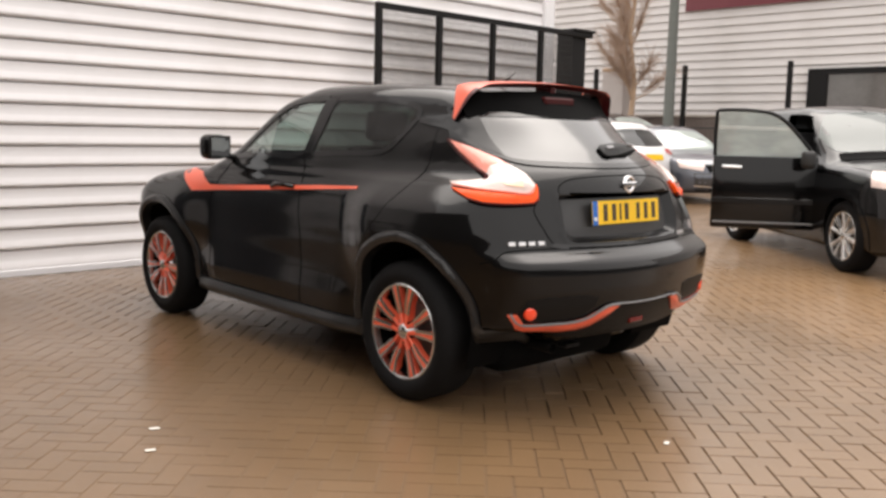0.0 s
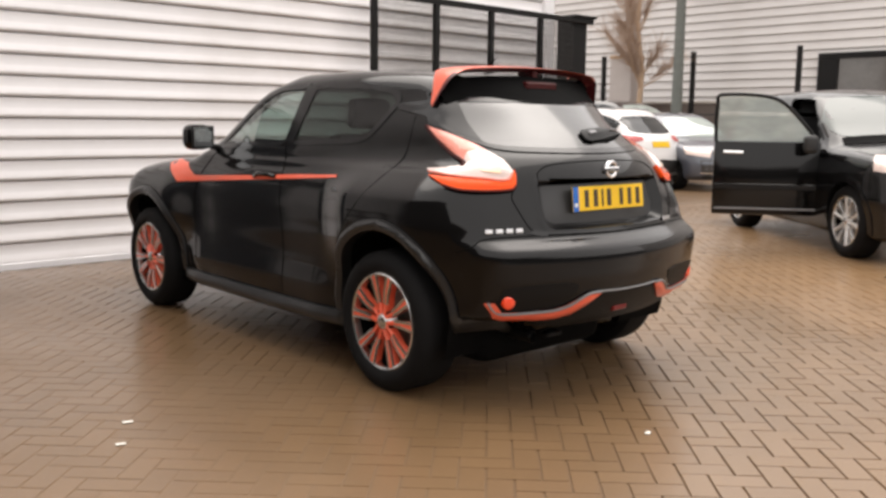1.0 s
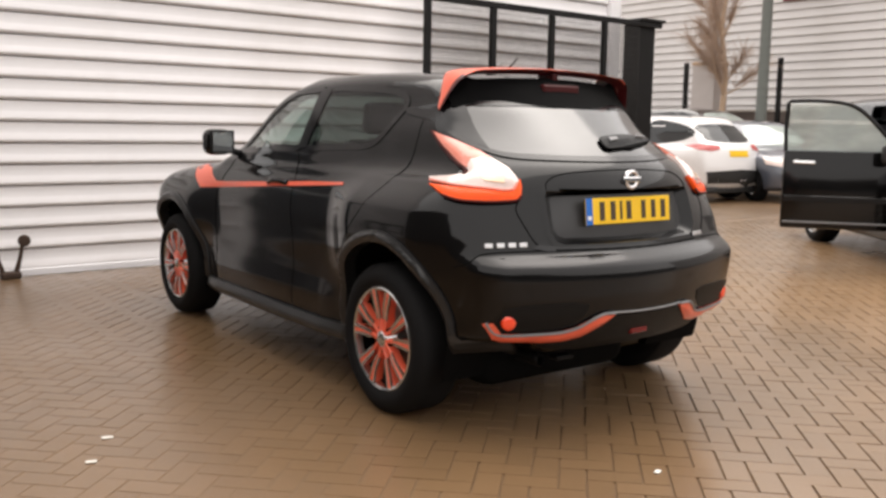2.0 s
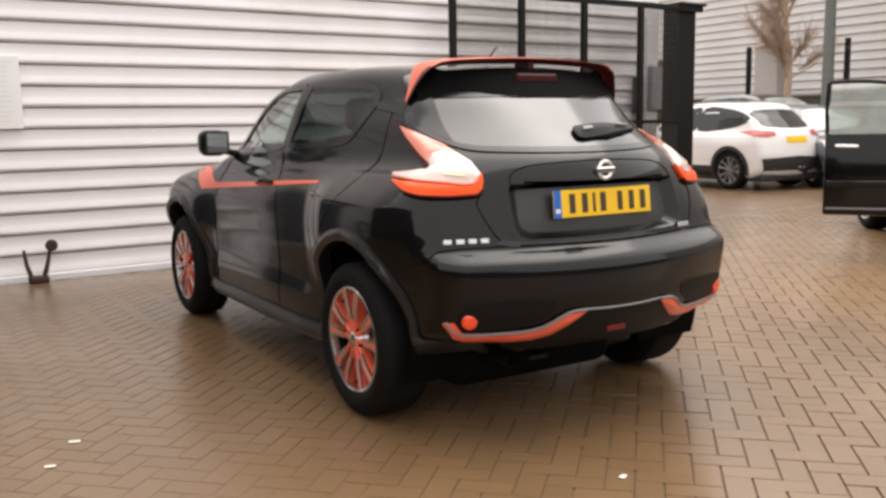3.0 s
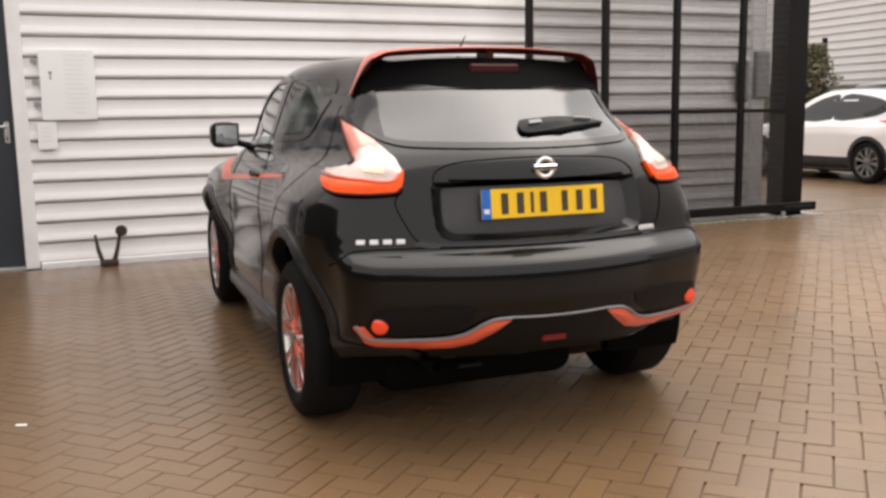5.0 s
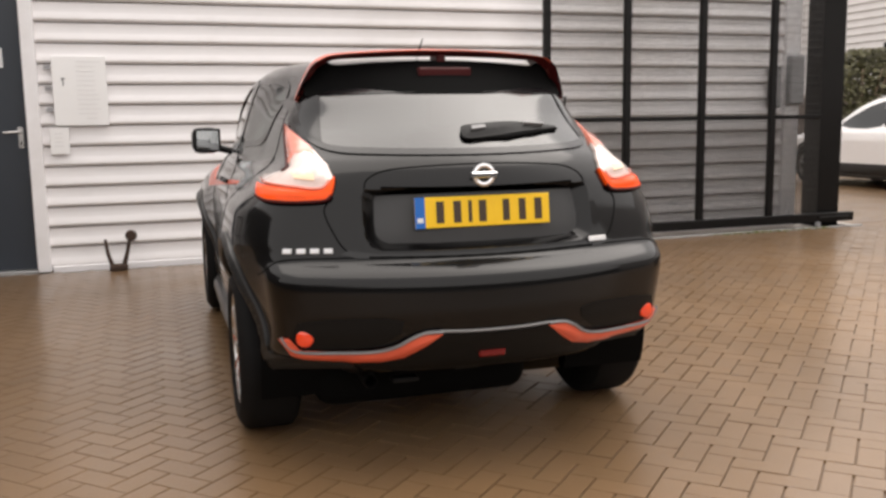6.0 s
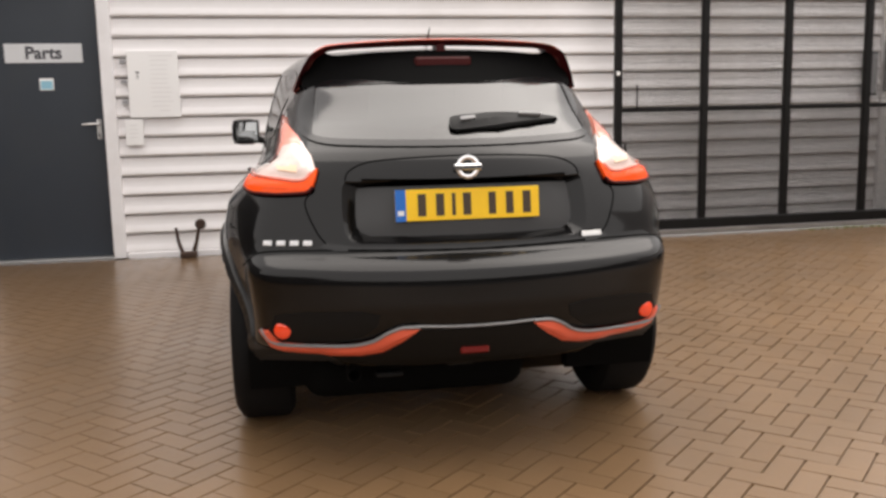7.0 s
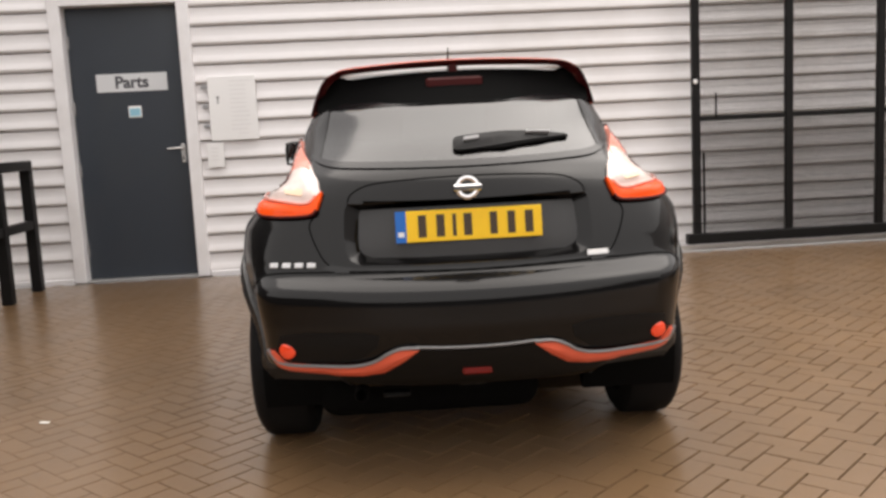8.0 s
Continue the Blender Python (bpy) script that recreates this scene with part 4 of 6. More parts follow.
# tail lamps: clear upper boomerang and a red band below
for side, sx in (("rear_left", -1), ("rear_right", 1)):
    def lamp_line(pts):
        return js.flat([(sx * -x, y, z) for x, y, z in pts], side)
    blade = [(-0.616, -0.050, 1.238), (-0.575, -0.185, 1.186), (-0.538, -0.325, 1.138), (-0.514, -0.43, 1.092), (-0.508, -0.485, 1.050), (-0.514, -0.497, 1.018), (-0.56, -0.48, 1.012), (-0.64, -0.44, 1.018), (-0.72, -0.36, 1.026),
             (-0.768, -0.25, 1.036), (-0.768, -0.235, 1.046), (-0.72, -0.32, 1.056), (-0.665, -0.345, 1.067), (-0.634, -0.325, 1.080), (-0.630, -0.25, 1.122), (-0.625, -0.14, 1.186)]
    lamp = js.patch("tail_lamp", lamp_line(blade), side, LENS_CLEAR, car, lift=0.012, depth=0.02, cell=0.02, dome=0.014, label="clear and pink boomerang tail lamp lens")
    corner = [(-0.552, -0.15, 1.350), (-0.598, -0.035, 1.340), (-0.611, -0.035, 1.264), (-0.604, -0.078, 1.245), (-0.570, -0.192, 1.202), (-0.572, -0.165, 1.27)]
    js.patch("screen_corner", lamp_line(corner), side, PAINT_GLOSS, car, lift=0.004, depth=0.006, cell=0.03, label="black corner beside the rear screen")
    rim_line = [(-0.616, -0.045, 1.240), (-0.632, -0.14, 1.182), (-0.640, -0.25, 1.118), (-0.644, -0.325, 1.078), (-0.672, -0.338, 1.063)]
    js.seam(lamp_line(rim_line), side, lamp, "lamp_rim", 0.009, LENS_DEEP, lift=0.012)
    glow_line = [(-0.524, -0.494, 1.034), (-0.540, -0.490, 1.012), (-0.575, -0.474, 1.007), (-0.64, -0.44, 1.014), (-0.72, -0.36, 1.021), (-0.768, -0.25, 1.031)]
    js.seam(lamp_line(glow_line), side, lamp, "lamp_divider", 0.0055, LENS_PINK, lift=0.017)
    tip = [(-0.616, -0.050, 1.240), (-0.572, -0.185, 1.190), (-0.548, -0.295, 1.152), (-0.535, -0.35, 1.122), (-0.585, -0.34, 1.100), (-0.632, -0.30, 1.090), (-0.632, -0.25, 1.122), (-0.628, -0.14, 1.186)]
    js.patch("lamp_tip", lamp_line(tip), side, LENS_PINK, lamp, lift=0.016, depth=0.01, cell=0.02, dome=0.013, label="pale red upper lens")
    band = [(-0.510, -0.500, 1.050), (-0.505, -0.500, 1.020), (-0.512, -0.505, 0.990), (-0.535, -0.502, 0.972), (-0.64, -0.47, 0.966), (-0.735, -0.40, 0.970), (-0.765, -0.33, 0.985), (-0.776, -0.25, 1.020),
            (-0.72, -0.36, 1.016), (-0.64, -0.44, 1.010), (-0.57, -0.475, 1.004), (-0.540, -0.49, 1.008), (-0.526, -0.492, 1.030)]
    amber = [(-0.575, -0.478, 1.030), (-0.64, -0.44, 1.036), (-0.655, -0.425, 1.052), (-0.60, -0.455, 1.060), (-0.57, -0.470, 1.050)]
    js.patch("amber_reflector", lamp_line(amber), side, LENS_AMBER, lamp, lift=0.0255, depth=0.006, cell=0.02, dome=0.003, label="pale amber reflector in the lens")
    foot_line = [(-0.512, -0.505, 0.988), (-0.535, -0.502, 0.969), (-0.64, -0.47, 0.963), (-0.735, -0.40, 0.967), (-0.768, -0.33, 0.983)]
    js.seam(lamp_line(foot_line), side, lamp, "lamp_foot", 0.006, LENS_DEEP, lift=0.012)
    js.patch("red_band", lamp_line(band), side, LENS_RED, lamp, lift=0.015, depth=0.02, cell=0.02, dome=0.012, label="orange-red lower lens")

# the recess for the number plate: a flange on the skin, sloping walls and a floor
def recess(shell, outer, deep, parent):
    floor_line = [(x * 0.925, 1.001 if z > 1.0 else z + 0.022 * step((0.90 - z) / 0.1)) for x, z in outer]
    rows = []
    for line, lift in ((shrunk(outer, -0.030), 0.0012), (shrunk(outer, -0.004), 0.0016), (outer, -0.003), (floor_line, -deep)):
        p, nrm = shell.on(line, "rear")
        rows.append(p + nrm * lift)
    bm = bmesh.new()
    rings = [[bm.verts.new(q) for q in row] for row in rows]
    for a, b in zip(rings, rings[1:]):
        for k in range(len(a)):
            bm.faces.new((a[k], a[(k + 1) % len(a)], b[(k + 1) % len(a)], b[k]))
    tray = finish("plate_recess", bm, PAINT_BLACK, parent, "glossy black walls of the plate recess", sharp=30)
    shell.patch("recess_floor", floor_line, "rear", FLOOR_SATIN, tray, lift=-deep, depth=deep + 0.004, cell=0.03)


recess(js, RECESS, 0.045, car)

# tailgate and seams
for sx in (-1, 1):
    js.seam([(sx * 0.545, 0.975), (sx * 0.570, 0.935), (sx * 0.545, 0.86), (sx * 0.505, 0.80), (sx * 0.43, 0.775)], "rear", car, "tailgate_seam", 0.003)
js.seam([(-0.43, 0.775), (0.0, 0.768), (0.43, 0.775)], "rear", car, "tailgate_seam", 0.006)
js.seam([(-0.428, 1.012), (-0.412, 1.045), (-0.34, 1.075), (-0.18, 1.088), (0.0, 1.092), (0.18, 1.088), (0.34, 1.075), (0.412, 1.045), (0.428, 1.012)], "rear", car, "panel_crease", 0.003)
lower = [(-0.53, 0.785), (-0.47, 0.772), (0.0, 0.764), (0.47, 0.772), (0.53, 0.785), (0.50, 0.800), (0.40, 0.786), (0.0, 0.780), (-0.40, 0.786), (-0.50, 0.800)]
js.patch("tailgate_lower_trim", lower, "rear", PAINT_GLOSS, car, lift=0.004, depth=0.01)
plate = finish("number_plate", cube(-0.26, 0.26, -0.003, 0.003, -0.0555, 0.0555, 0.002), PLATE_YELLOW, car, "yellow rear number plate with dark bars")
plate.matrix_basis = pose(0, -0.634, 0.922, -6, 0, 0)
finish("blue_band", cube(-0.26, -0.222, -0.0045, -0.0035, -0.0555, 0.0555), PLATE_BLUE, plate)
finish("band_mark", cube(-0.252, -0.230, -0.0055, -0.0046, -0.035, -0.018), PLATE_WHITE, plate)
for x0, x1 in ((-0.180, -0.151), (-0.115, -0.086), (-0.058, -0.045), (-0.018, 0.011), (0.075, 0.101), (0.138, 0.165), (0.200, 0.229)):
    finish("dark_bar", cube(x0, x1, -0.0048, -0.0032, -0.039, 0.039), INK, plate)
badge = finish("badge", lathe(bmesh.new(), [(-0.006, 0.027), (-0.009, 0.034), (-0.006, 0.042), (0.004, 0.042), (0.004, 0.027)], (0, 0, 0), "y", 40, True), CHROME, car, "round chrome badge")
badge.location = (0.0, -0.640, 1.052)
finish("badge_bar", cube(-0.050, 0.050, -0.013, 0.002, -0.011, 0.011, 0.004), CHROME, badge)
p, nrm = js.on([(-0.705 + 0.046 * k, 0.800) for k in range(4)], "rear")
for k in range(4):
    bar = finish("chrome_letter_bar", cube(-0.016, 0.016, -0.004, 0.004, -0.009, 0.009, 0.002), PLATE_WHITE, car, "pale letter-sized bar")
    bar.matrix_basis = Matrix.Translation(p[k] + nrm[k] * 0.003) @ Vector(nrm[k]).to_track_quat("-Y", "Z").to_matrix().to_4x4()
p, nrm = js.on([(0.455, 0.795)], "rear")
tag = finish("chrome_name_bar", cube(-0.042, 0.042, -0.003, 0.003, -0.010, 0.010, 0.002), SILVER, car)
tag.matrix_basis = Matrix.Translation(p[0] + nrm[0] * 0.008) @ Vector(nrm[0]).to_track_quat("-Y", "Z").to_matrix().to_4x4()

# rear wiper
cover = [(-0.034, 1.176), (-0.032, 1.206), (-0.010, 1.217), (0.06, 1.223), (0.15, 1.228), (0.24, 1.225), (0.33, 1.216), (0.395, 1.207), (0.392, 1.202), (0.30, 1.196), (0.20, 1.188), (0.10, 1.178), (0.0, 1.170)]
wiper = js.patch("rear_wiper", [tuple(p) for p in spline(cover, True, 3)], "rear", PAINT_MATT, car, lift=0.018, depth=-0.008, cell=0.02, dome=0.012, label="black rear wiper arm")
blade_pts = js.on([(-0.01, 1.170), (0.15, 1.176), (0.28, 1.190), (0.405, 1.202)], "rear")
finish("wiper_blade", tube(bmesh.new(), blade_pts[0] + blade_pts[1] * 0.010, 0.008, 6), DARK, wiper)
# Pale grey patches paint the highlights on the wiper arm.
glint = [(0.004, 1.192), (0.006, 1.203), (0.060, 1.207), (0.060, 1.197)]
tail_glint = [(0.235, 1.212), (0.240, 1.217), (0.330, 1.211), (0.328, 1.207)]
js.patch("wiper_clip", tail_glint, "rear", SATIN, wiper, lift=0.032, depth=-0.02, cell=0.02)
js.patch("wiper_cap", glint, "rear", SATIN, wiper, lift=0.033, depth=-0.02, cell=0.02)

# spoiler: orange blade on legs, with a black inner panel and a slot
half = [((-0.585, -0.050, 1.338), (-0.578, -0.022, 1.345)), ((-0.566, -0.072, 1.388), (-0.552, -0.004, 1.402)), ((-0.541, -0.096, 1.440), (-0.522, 0.024, 1.456)), ((-0.516, -0.116, 1.474), (-0.498, 0.042, 1.488)),
        ((-0.480, -0.130, 1.497), (-0.474, 0.050, 1.508)), ((-0.43, -0.143, 1.511), (-0.43, 0.000, 1.521)), ((-0.28, -0.158, 1.521), (-0.28, -0.025, 1.531)), ((-0.12, -0.167, 1.527), (-0.12, -0.035, 1.536))]
mid = [((0.0, -0.170, 1.528), (0.0, -0.038, 1.537))]
full = half + mid + [tuple((-x, y, z) for x, y, z in pair) for pair in half[::-1]]
back_line, front_line = spline([a for a, _ in full], per=4), spline([b for _, b in full], per=4)
bm = bmesh.new()
ups, downs, lips = [], [], []
for a, b in zip(back_line, front_line):
    out = np.array([a[0] * 0.9, 0, 0.35 + 0.5 * (1 - abs(a[0]) / 0.6)])
    out = out / np.linalg.norm(out)
    row = [a, a * 0.80 + b * 0.20 + out * 0.002, a * 0.4 + b * 0.6 + out * 0.005, b]
    ups.append([bm.verts.new(q + out * 0.002) for q in row])
    downs.append([bm.verts.new(q - out * t + np.array([0, d, 0])) for q, t, d in zip(row, (0.016, 0.024, 0.026, 0.016), (0.050, 0.020, 0.0, 0.0))])
    lips.append(bm.verts.new(ups[-1][0].co.lerp(downs[-1][0].co, 0.20)))
for i in range(len(ups) - 1):
    on_leg = max(abs(back_line[i][0]), abs(back_line[i + 1][0])) >= 0.50
    for k in range(1 if on_leg else 0, 3):
        bm.faces.new((ups[i][k], ups[i + 1][k], ups[i + 1][k + 1], ups[i][k + 1]))
    if not on_leg:
        bm.faces.new((lips[i], lips[i + 1], ups[i + 1][0], ups[i][0]))
    bm.faces.new((ups[i][3], ups[i + 1][3], downs[i + 1][3], downs[i][3]))
for i in (0, -1):
    bm.faces.new((*ups[i], *downs[i][::-1], lips[i]))
linings = {}
for leg in (False, True):
    bl = linings[leg] = bmesh.new()
    for i in range(len(downs) - 1):
        if (max(abs(back_line[i][0]), abs(back_line[i + 1][0])) >= 0.50) == leg:
            a, b = [[bl.verts.new(v.co) for v in ([ups[j][1], ups[j][0]] if leg else [lips[j]]) + list(downs[j])] for j in (i, i + 1)]
            for k in range(len(a) - 1):
                bl.faces.new((a[k + 1], b[k + 1], b[k], a[k]))
    bmesh.ops.remove_doubles(bl, verts=bl.verts, dist=1e-5)
spoiler = finish("roof_spoiler", bm, ORANGE, car, "orange roof spoiler blade on side legs", sharp=50)
# maroon paints the shade under the orange blade and behind its legs
finish("blade_underside", linings[False], MAROON_SHADE, spoiler, "underside of the blade, shaded orange painted maroon")
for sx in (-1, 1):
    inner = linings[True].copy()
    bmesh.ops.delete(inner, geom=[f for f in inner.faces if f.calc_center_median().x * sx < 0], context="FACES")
    finish("leg_lining", inner, MAROON_SHADE, spoiler, "rear face of the leg, shaded orange painted maroon")
bm = bmesh.new()
rows = []
for x in np.linspace(-0.552, 0.552, 45):
    e = abs(x) / 0.552
    crest = np.interp(abs(x), (0, 0.12, 0.28, 0.42, 0.445, 0.465, 0.50, 0.55), (1.492, 1.491, 1.486, 1.476, 1.486, 1.494, 1.462, 1.41))
    rows.append([bm.verts.new(q) for q in ((x, -0.02 + 0.06 * e * e, crest - 0.03), (x, -0.095 + 0.09 * e * e, crest - 0.004), (x, -0.130 + 0.11 * e * e, crest), (x, -0.150 + 0.12 * e * e, crest - 0.006),
                                           (x, -0.205 + 0.15 * e * e, 1.420 - 0.02 * e**4), (x, -0.272 + 0.180 * e * e, 1.352 - 0.016 * math.exp(-(((abs(x) - 0.36) / 0.08) ** 2))), (x, -0.20 + 0.17 * e * e, 1.366))])
for a, b in zip(rows, rows[1:]):
    for k in range(6):
        bm.faces.new((a[k], b[k], b[k + 1], a[k + 1]))
finish("spoiler_underside", bm, DARK, spoiler, "gloss black inner face of the spoiler")
finish("spoiler_strut", cube(-0.018, 0.018, -0.15, -0.04, 1.480, 1.520, 0.006), LENS_DEEP, spoiler)
finish("high_brake_lamp", cube(-0.112, 0.112, -0.196, -0.13, 1.422, 1.462, 0.008), LENS_DEEP, spoiler, "dark red high brake lamp")
finish("aerial", tube(bmesh.new(), [(0.0, 0.22, 1.535), (0.0, 0.16, 1.575), (0.0, 0.12, 1.602)], [0.007, 0.003, 0.002], 8), DARK, car, "short black roof aerial")

# under the car: floor tray, rear axle and silencer, added to deepen the shade
finish("underbody_tray", cube(-0.60, 0.60, 0.45, 2.75, 0.165, 0.27, 0.03), DARK, car, "black underbody tray, added to block light under the car")
finish("rear_axle", tube(bmesh.new(), [(-0.66, 0.0, 0.30), (-0.40, 0.06, 0.24), (0.40, 0.06, 0.24), (0.66, 0.0, 0.30)], 0.05, 10), DARK, car, "black rear axle beam")
finish("silencer", cube(-0.60, 0.27, -0.42, -0.10, 0.160, 0.36, 0.08, seg=4), DARK, car, "dark exhaust silencer, enlarged to deepen the shade under the tail")

# bumper details
for sx in (-1, 1):
    flip = (lambda o: o) if sx < 0 else mirrored
    inset = [(-0.715, 0.500), (-0.690, 0.560), (-0.60, 0.572), (-0.40, 0.574), (-0.335, 0.560), (-0.345, 0.520), (-0.40, 0.478), (-0.47, 0.462), (-0.60, 0.458), (-0.685, 0.462)]
    js.patch("bumper_inset", flip(inset), "rear", PAINT_MATT, car, lift=0.003, depth=0.01, cell=0.03, label="textured black bumper inset")
    trim = [(-0.742, 0.498), (-0.704, 0.440), (-0.665, 0.426), (-0.50, 0.411), (-0.40, 0.410), (-0.325, 0.424), (-0.258, 0.467), (-0.200, 0.512), (-0.270, 0.512), (-0.325, 0.486), (-0.365, 0.462), (-0.43, 0.447), (-0.55, 0.446), (-0.675, 0.454), (-0.715, 0.500)]
    js.patch("bumper_trim", flip(trim), "rear", ORANGE, car, lift=0.012, depth=0.02, cell=0.015, dome=0.012, label="orange bumper trim blade")
    edge = [(-0.735, 0.505), (-0.690, 0.458), (-0.55, 0.452), (-0.43, 0.453), (-0.36, 0.470), (-0.31, 0.500), (-0.26, 0.519), (-0.20, 0.520)]
    js.seam(flip(edge), "rear", car, "trim_edge", 0.006, SATIN, lift=0.012)
    p, nrm = js.on([(sx * 0.666, 0.506)], "rear")
    lamp = finish("fog_reflector", lathe(bmesh.new(), [(-0.005, 0.0), (-0.004, 0.022), (0.0, 0.030), (0.012, 0.031)], (0, 0, 0), "y", 28), REFLECTOR, car, "round orange-red reflector")
    lamp.matrix_basis = Matrix.Translation(p[0] + nrm[0] * 0.006) @ Vector((nrm[0][0] * 0.6, nrm[0][1], 0)).to_track_quat("-Y", "Z").to_matrix().to_4x4()
js.seam([(-0.21, 0.519), (-0.10, 0.514), (0.0, 0.513), (0.10, 0.514), (0.21, 0.519)], "rear", car, "bumper_edge", 0.005, SATIN, lift=0.004)
diffuser = [(-0.56, 0.420), (-0.40, 0.405), (-0.33, 0.418), (-0.262, 0.463), (-0.200, 0.505), (0.0, 0.500), (0.200, 0.505), (0.262, 0.463), (0.33, 0.418), (0.40, 0.405), (0.56, 0.420), (0.46, 0.372), (0.3, 0.352), (-0.3, 0.352), (-0.46, 0.372)]
js.patch("rear_diffuser", diffuser, "rear", PAINT_MATT, car, lift=0.004, depth=0.01, label="matt black lower diffuser")
p, nrm = js.on([(0.0, 0.413)], "rear")
finish("rear_fog_lamp", cube(-0.052, 0.052, p[0][1] - 0.014, p[0][1] + 0.01, 0.398, 0.428, 0.006), LENS_RUBY, car, "dark red central fog lamp")
finish("exhaust_pipe", lathe(bmesh.new(), [(0.25, 0.022), (0.0, 0.026), (-0.004, 0.023), (0.2, 0.020)], (-0.42, -0.56, 0.300), "y", 24), PAINT_MATT, car, "dull black metal exhaust tip")
finish("tow_eye", cube(-0.34, -0.24, -0.58, -0.52, 0.290, 0.307, 0.005), PAINT_MATT, car)
js.seam([(-0.80, 0.71), (-0.76, 0.755), (-0.70, 0.772), (-0.55, 0.775), (-0.43, 0.775)], "rear", car, "bumper_seam", 0.003)
js.seam([(0.80, 0.71), (0.76, 0.755), (0.70, 0.772), (0.55, 0.775), (0.43, 0.775)], "rear", car, "bumper_seam", 0.003)
# front, seen only from other sides
js.patch("grille", [(-0.45, 0.55), (0.45, 0.55), (0.52, 0.70), (-0.52, 0.70)], "front", DARK, car)
js.patch("front_plate", [(-0.26, 0.44), (0.26, 0.44), (0.26, 0.55), (-0.26, 0.55)], "front", PLATE_WHITE, car, lift=0.012)
for side in ("front_left", "front_right"):
    sx = -1 if side.endswith("left") else 1
    js.patch("headlamp", js.flat([(sx * x, y, z) for x, y, z in ((0.46, 3.2, 0.60), (0.62, 3.1, 0.60), (0.68, 3.0, 0.68), (0.62, 3.05, 0.76), (0.46, 3.2, 0.72))], side), side, LENS_CLEAR, car, dome=0.012, cell=0.03)


# wheels with five pairs of spokes
def wheel_parts(parent, sx, x_face, y, z, tyre_r, rim_r, width, face_mat, edge_mat, spokes=5, twin=0.235, turn=0.3, sides=(1,)):
    """A wheel: tyre, rim, spokes and cap, with its outer face towards sx."""
    hubw = finish("wheel", lathe(bmesh.new(), [(0.03, rim_r - 0.0225), (width * 0.55, rim_r - 0.032), (width * 0.6, 0.05)], (0, 0, 0), "x", 48), DARK, parent)
    hubw.matrix_basis = Matrix.Translation((x_face * sx, y, z)) @ (pose(0, 0, 0) if sx < 0 else pose(0, 0, 0, 0, 0, 180))
    w, t = width, tyre_r
    prof = [(0.012, rim_r - 0.006), (-0.004, rim_r + 0.004), (-0.014, rim_r + 0.02), (-0.018, (rim_r + t) / 2), (-0.010, t - 0.035), (0.006, t - 0.012), (0.022, t - 0.002), (0.04, t), (w - 0.04, t), (w - 0.02, t - 0.004), (w, t - 0.03), (w + 0.006, (rim_r + t) / 2), (w - 0.01, rim_r)]
    finish("tyre", lathe(bmesh.new(), prof, (0, 0, 0), "x", 64), RUBBER, hubw, "black road tyre")
    prof = [(0.010, rim_r - 0.004), (-0.002, rim_r), (-0.006, rim_r - 0.006), (0.0, rim_r - 0.016), (0.03, rim_r - 0.022), (w * 0.8, rim_r - 0.03)]
    finish("rim", lathe(bmesh.new(), prof, (0, 0, 0), "x", 64), edge_mat, hubw, "machined rim edge")
    finish("brake_disc", lathe(bmesh.new(), [(w * 0.42, 0.0), (w * 0.42, 0.14), (w * 0.48, 0.14)], (0, 0, 0), "x", 40), BRAKE, hubw)
    finish("hub_cap", lathe(bmesh.new(), [(-0.008, 0.0), (-0.007, 0.024), (0.0, 0.034), (0.02, 0.048), (0.05, 0.06)], (0, 0, 0), "x", 28), edge_mat, hubw, "wheel centre cap")
    for k in range(spokes):
        for s in (-1, 1):
            a0 = turn + 2 * math.pi * k / spokes
            bm = bmesh.new()
            ring = []
            for r, off, half_w, dx in ((0.030, 0.50, 0.012, 0.004), (0.09, 0.27, 0.0125, 0.010), (rim_r * 0.62, twin * 1.06, 0.0155, 0.004), (rim_r - 0.012, twin * 1.16, 0.025, 0.002)):
                ang = a0 + s * off * (1.0 if r > 0.05 else 0.9)
                c = np.array([dx, r * math.cos(ang), r * math.sin(ang)])
                tang = np.array([0, -math.sin(ang), math.cos(ang)])
                ring.append([bm.verts.new(c + tang * half_w * q + np.array([d, 0, 0])) for q, d in ((-1, 0.006), (-0.55, -0.004), (0.55, -0.004), (1, 0.006), (0.8, 0.04), (-0.8, 0.04))])
            for a, b in zip(ring, ring[1:]):
                for q in range(6):
                    bm.faces.new((a[q], a[(q + 1) % 6], b[(q + 1) % 6], b[q]))
            bm.faces.new(ring[0][::-1]), bm.faces.new(ring[-1])
            finish("spoke", bm, face_mat, hubw)
            for e in sides:
                bm = bmesh.new()
                line = []
                for r, off, half_w, dx in ((0.09, 0.27, 0.0125, 0.0055), (rim_r * 0.62, twin * 1.06, 0.0155, -0.0005), (rim_r - 0.012, twin * 1.16, 0.022, -0.0025)):
                    ang = a0 + s * off
                    tang = np.array([0, -math.sin(ang), math.cos(ang)])
                    c = np.array([dx, r * math.cos(ang), r * math.sin(ang)]) + tang * half_w * (0.72 if len(sides) < 2 else 0.80) * s * e
                    line.append([bm.verts.new(c + tang * q + np.array([d, 0, 0])) for q, d in ((-0.0064, -0.0025), (0.0064, -0.001), (0.0064, 0.006), (-0.0064, 0.006))])
                for a, b in zip(line, line[1:]):
                    for q in range(4):
                        bm.faces.new((a[q], a[(q + 1) % 4], b[(q + 1) % 4], b[q]))
                finish("spoke_edge", bm, edge_mat, hubw, "bright machined spoke edge")
    for k in range(5):
        a = turn + 2 * math.pi * (k + 0.5) / 5
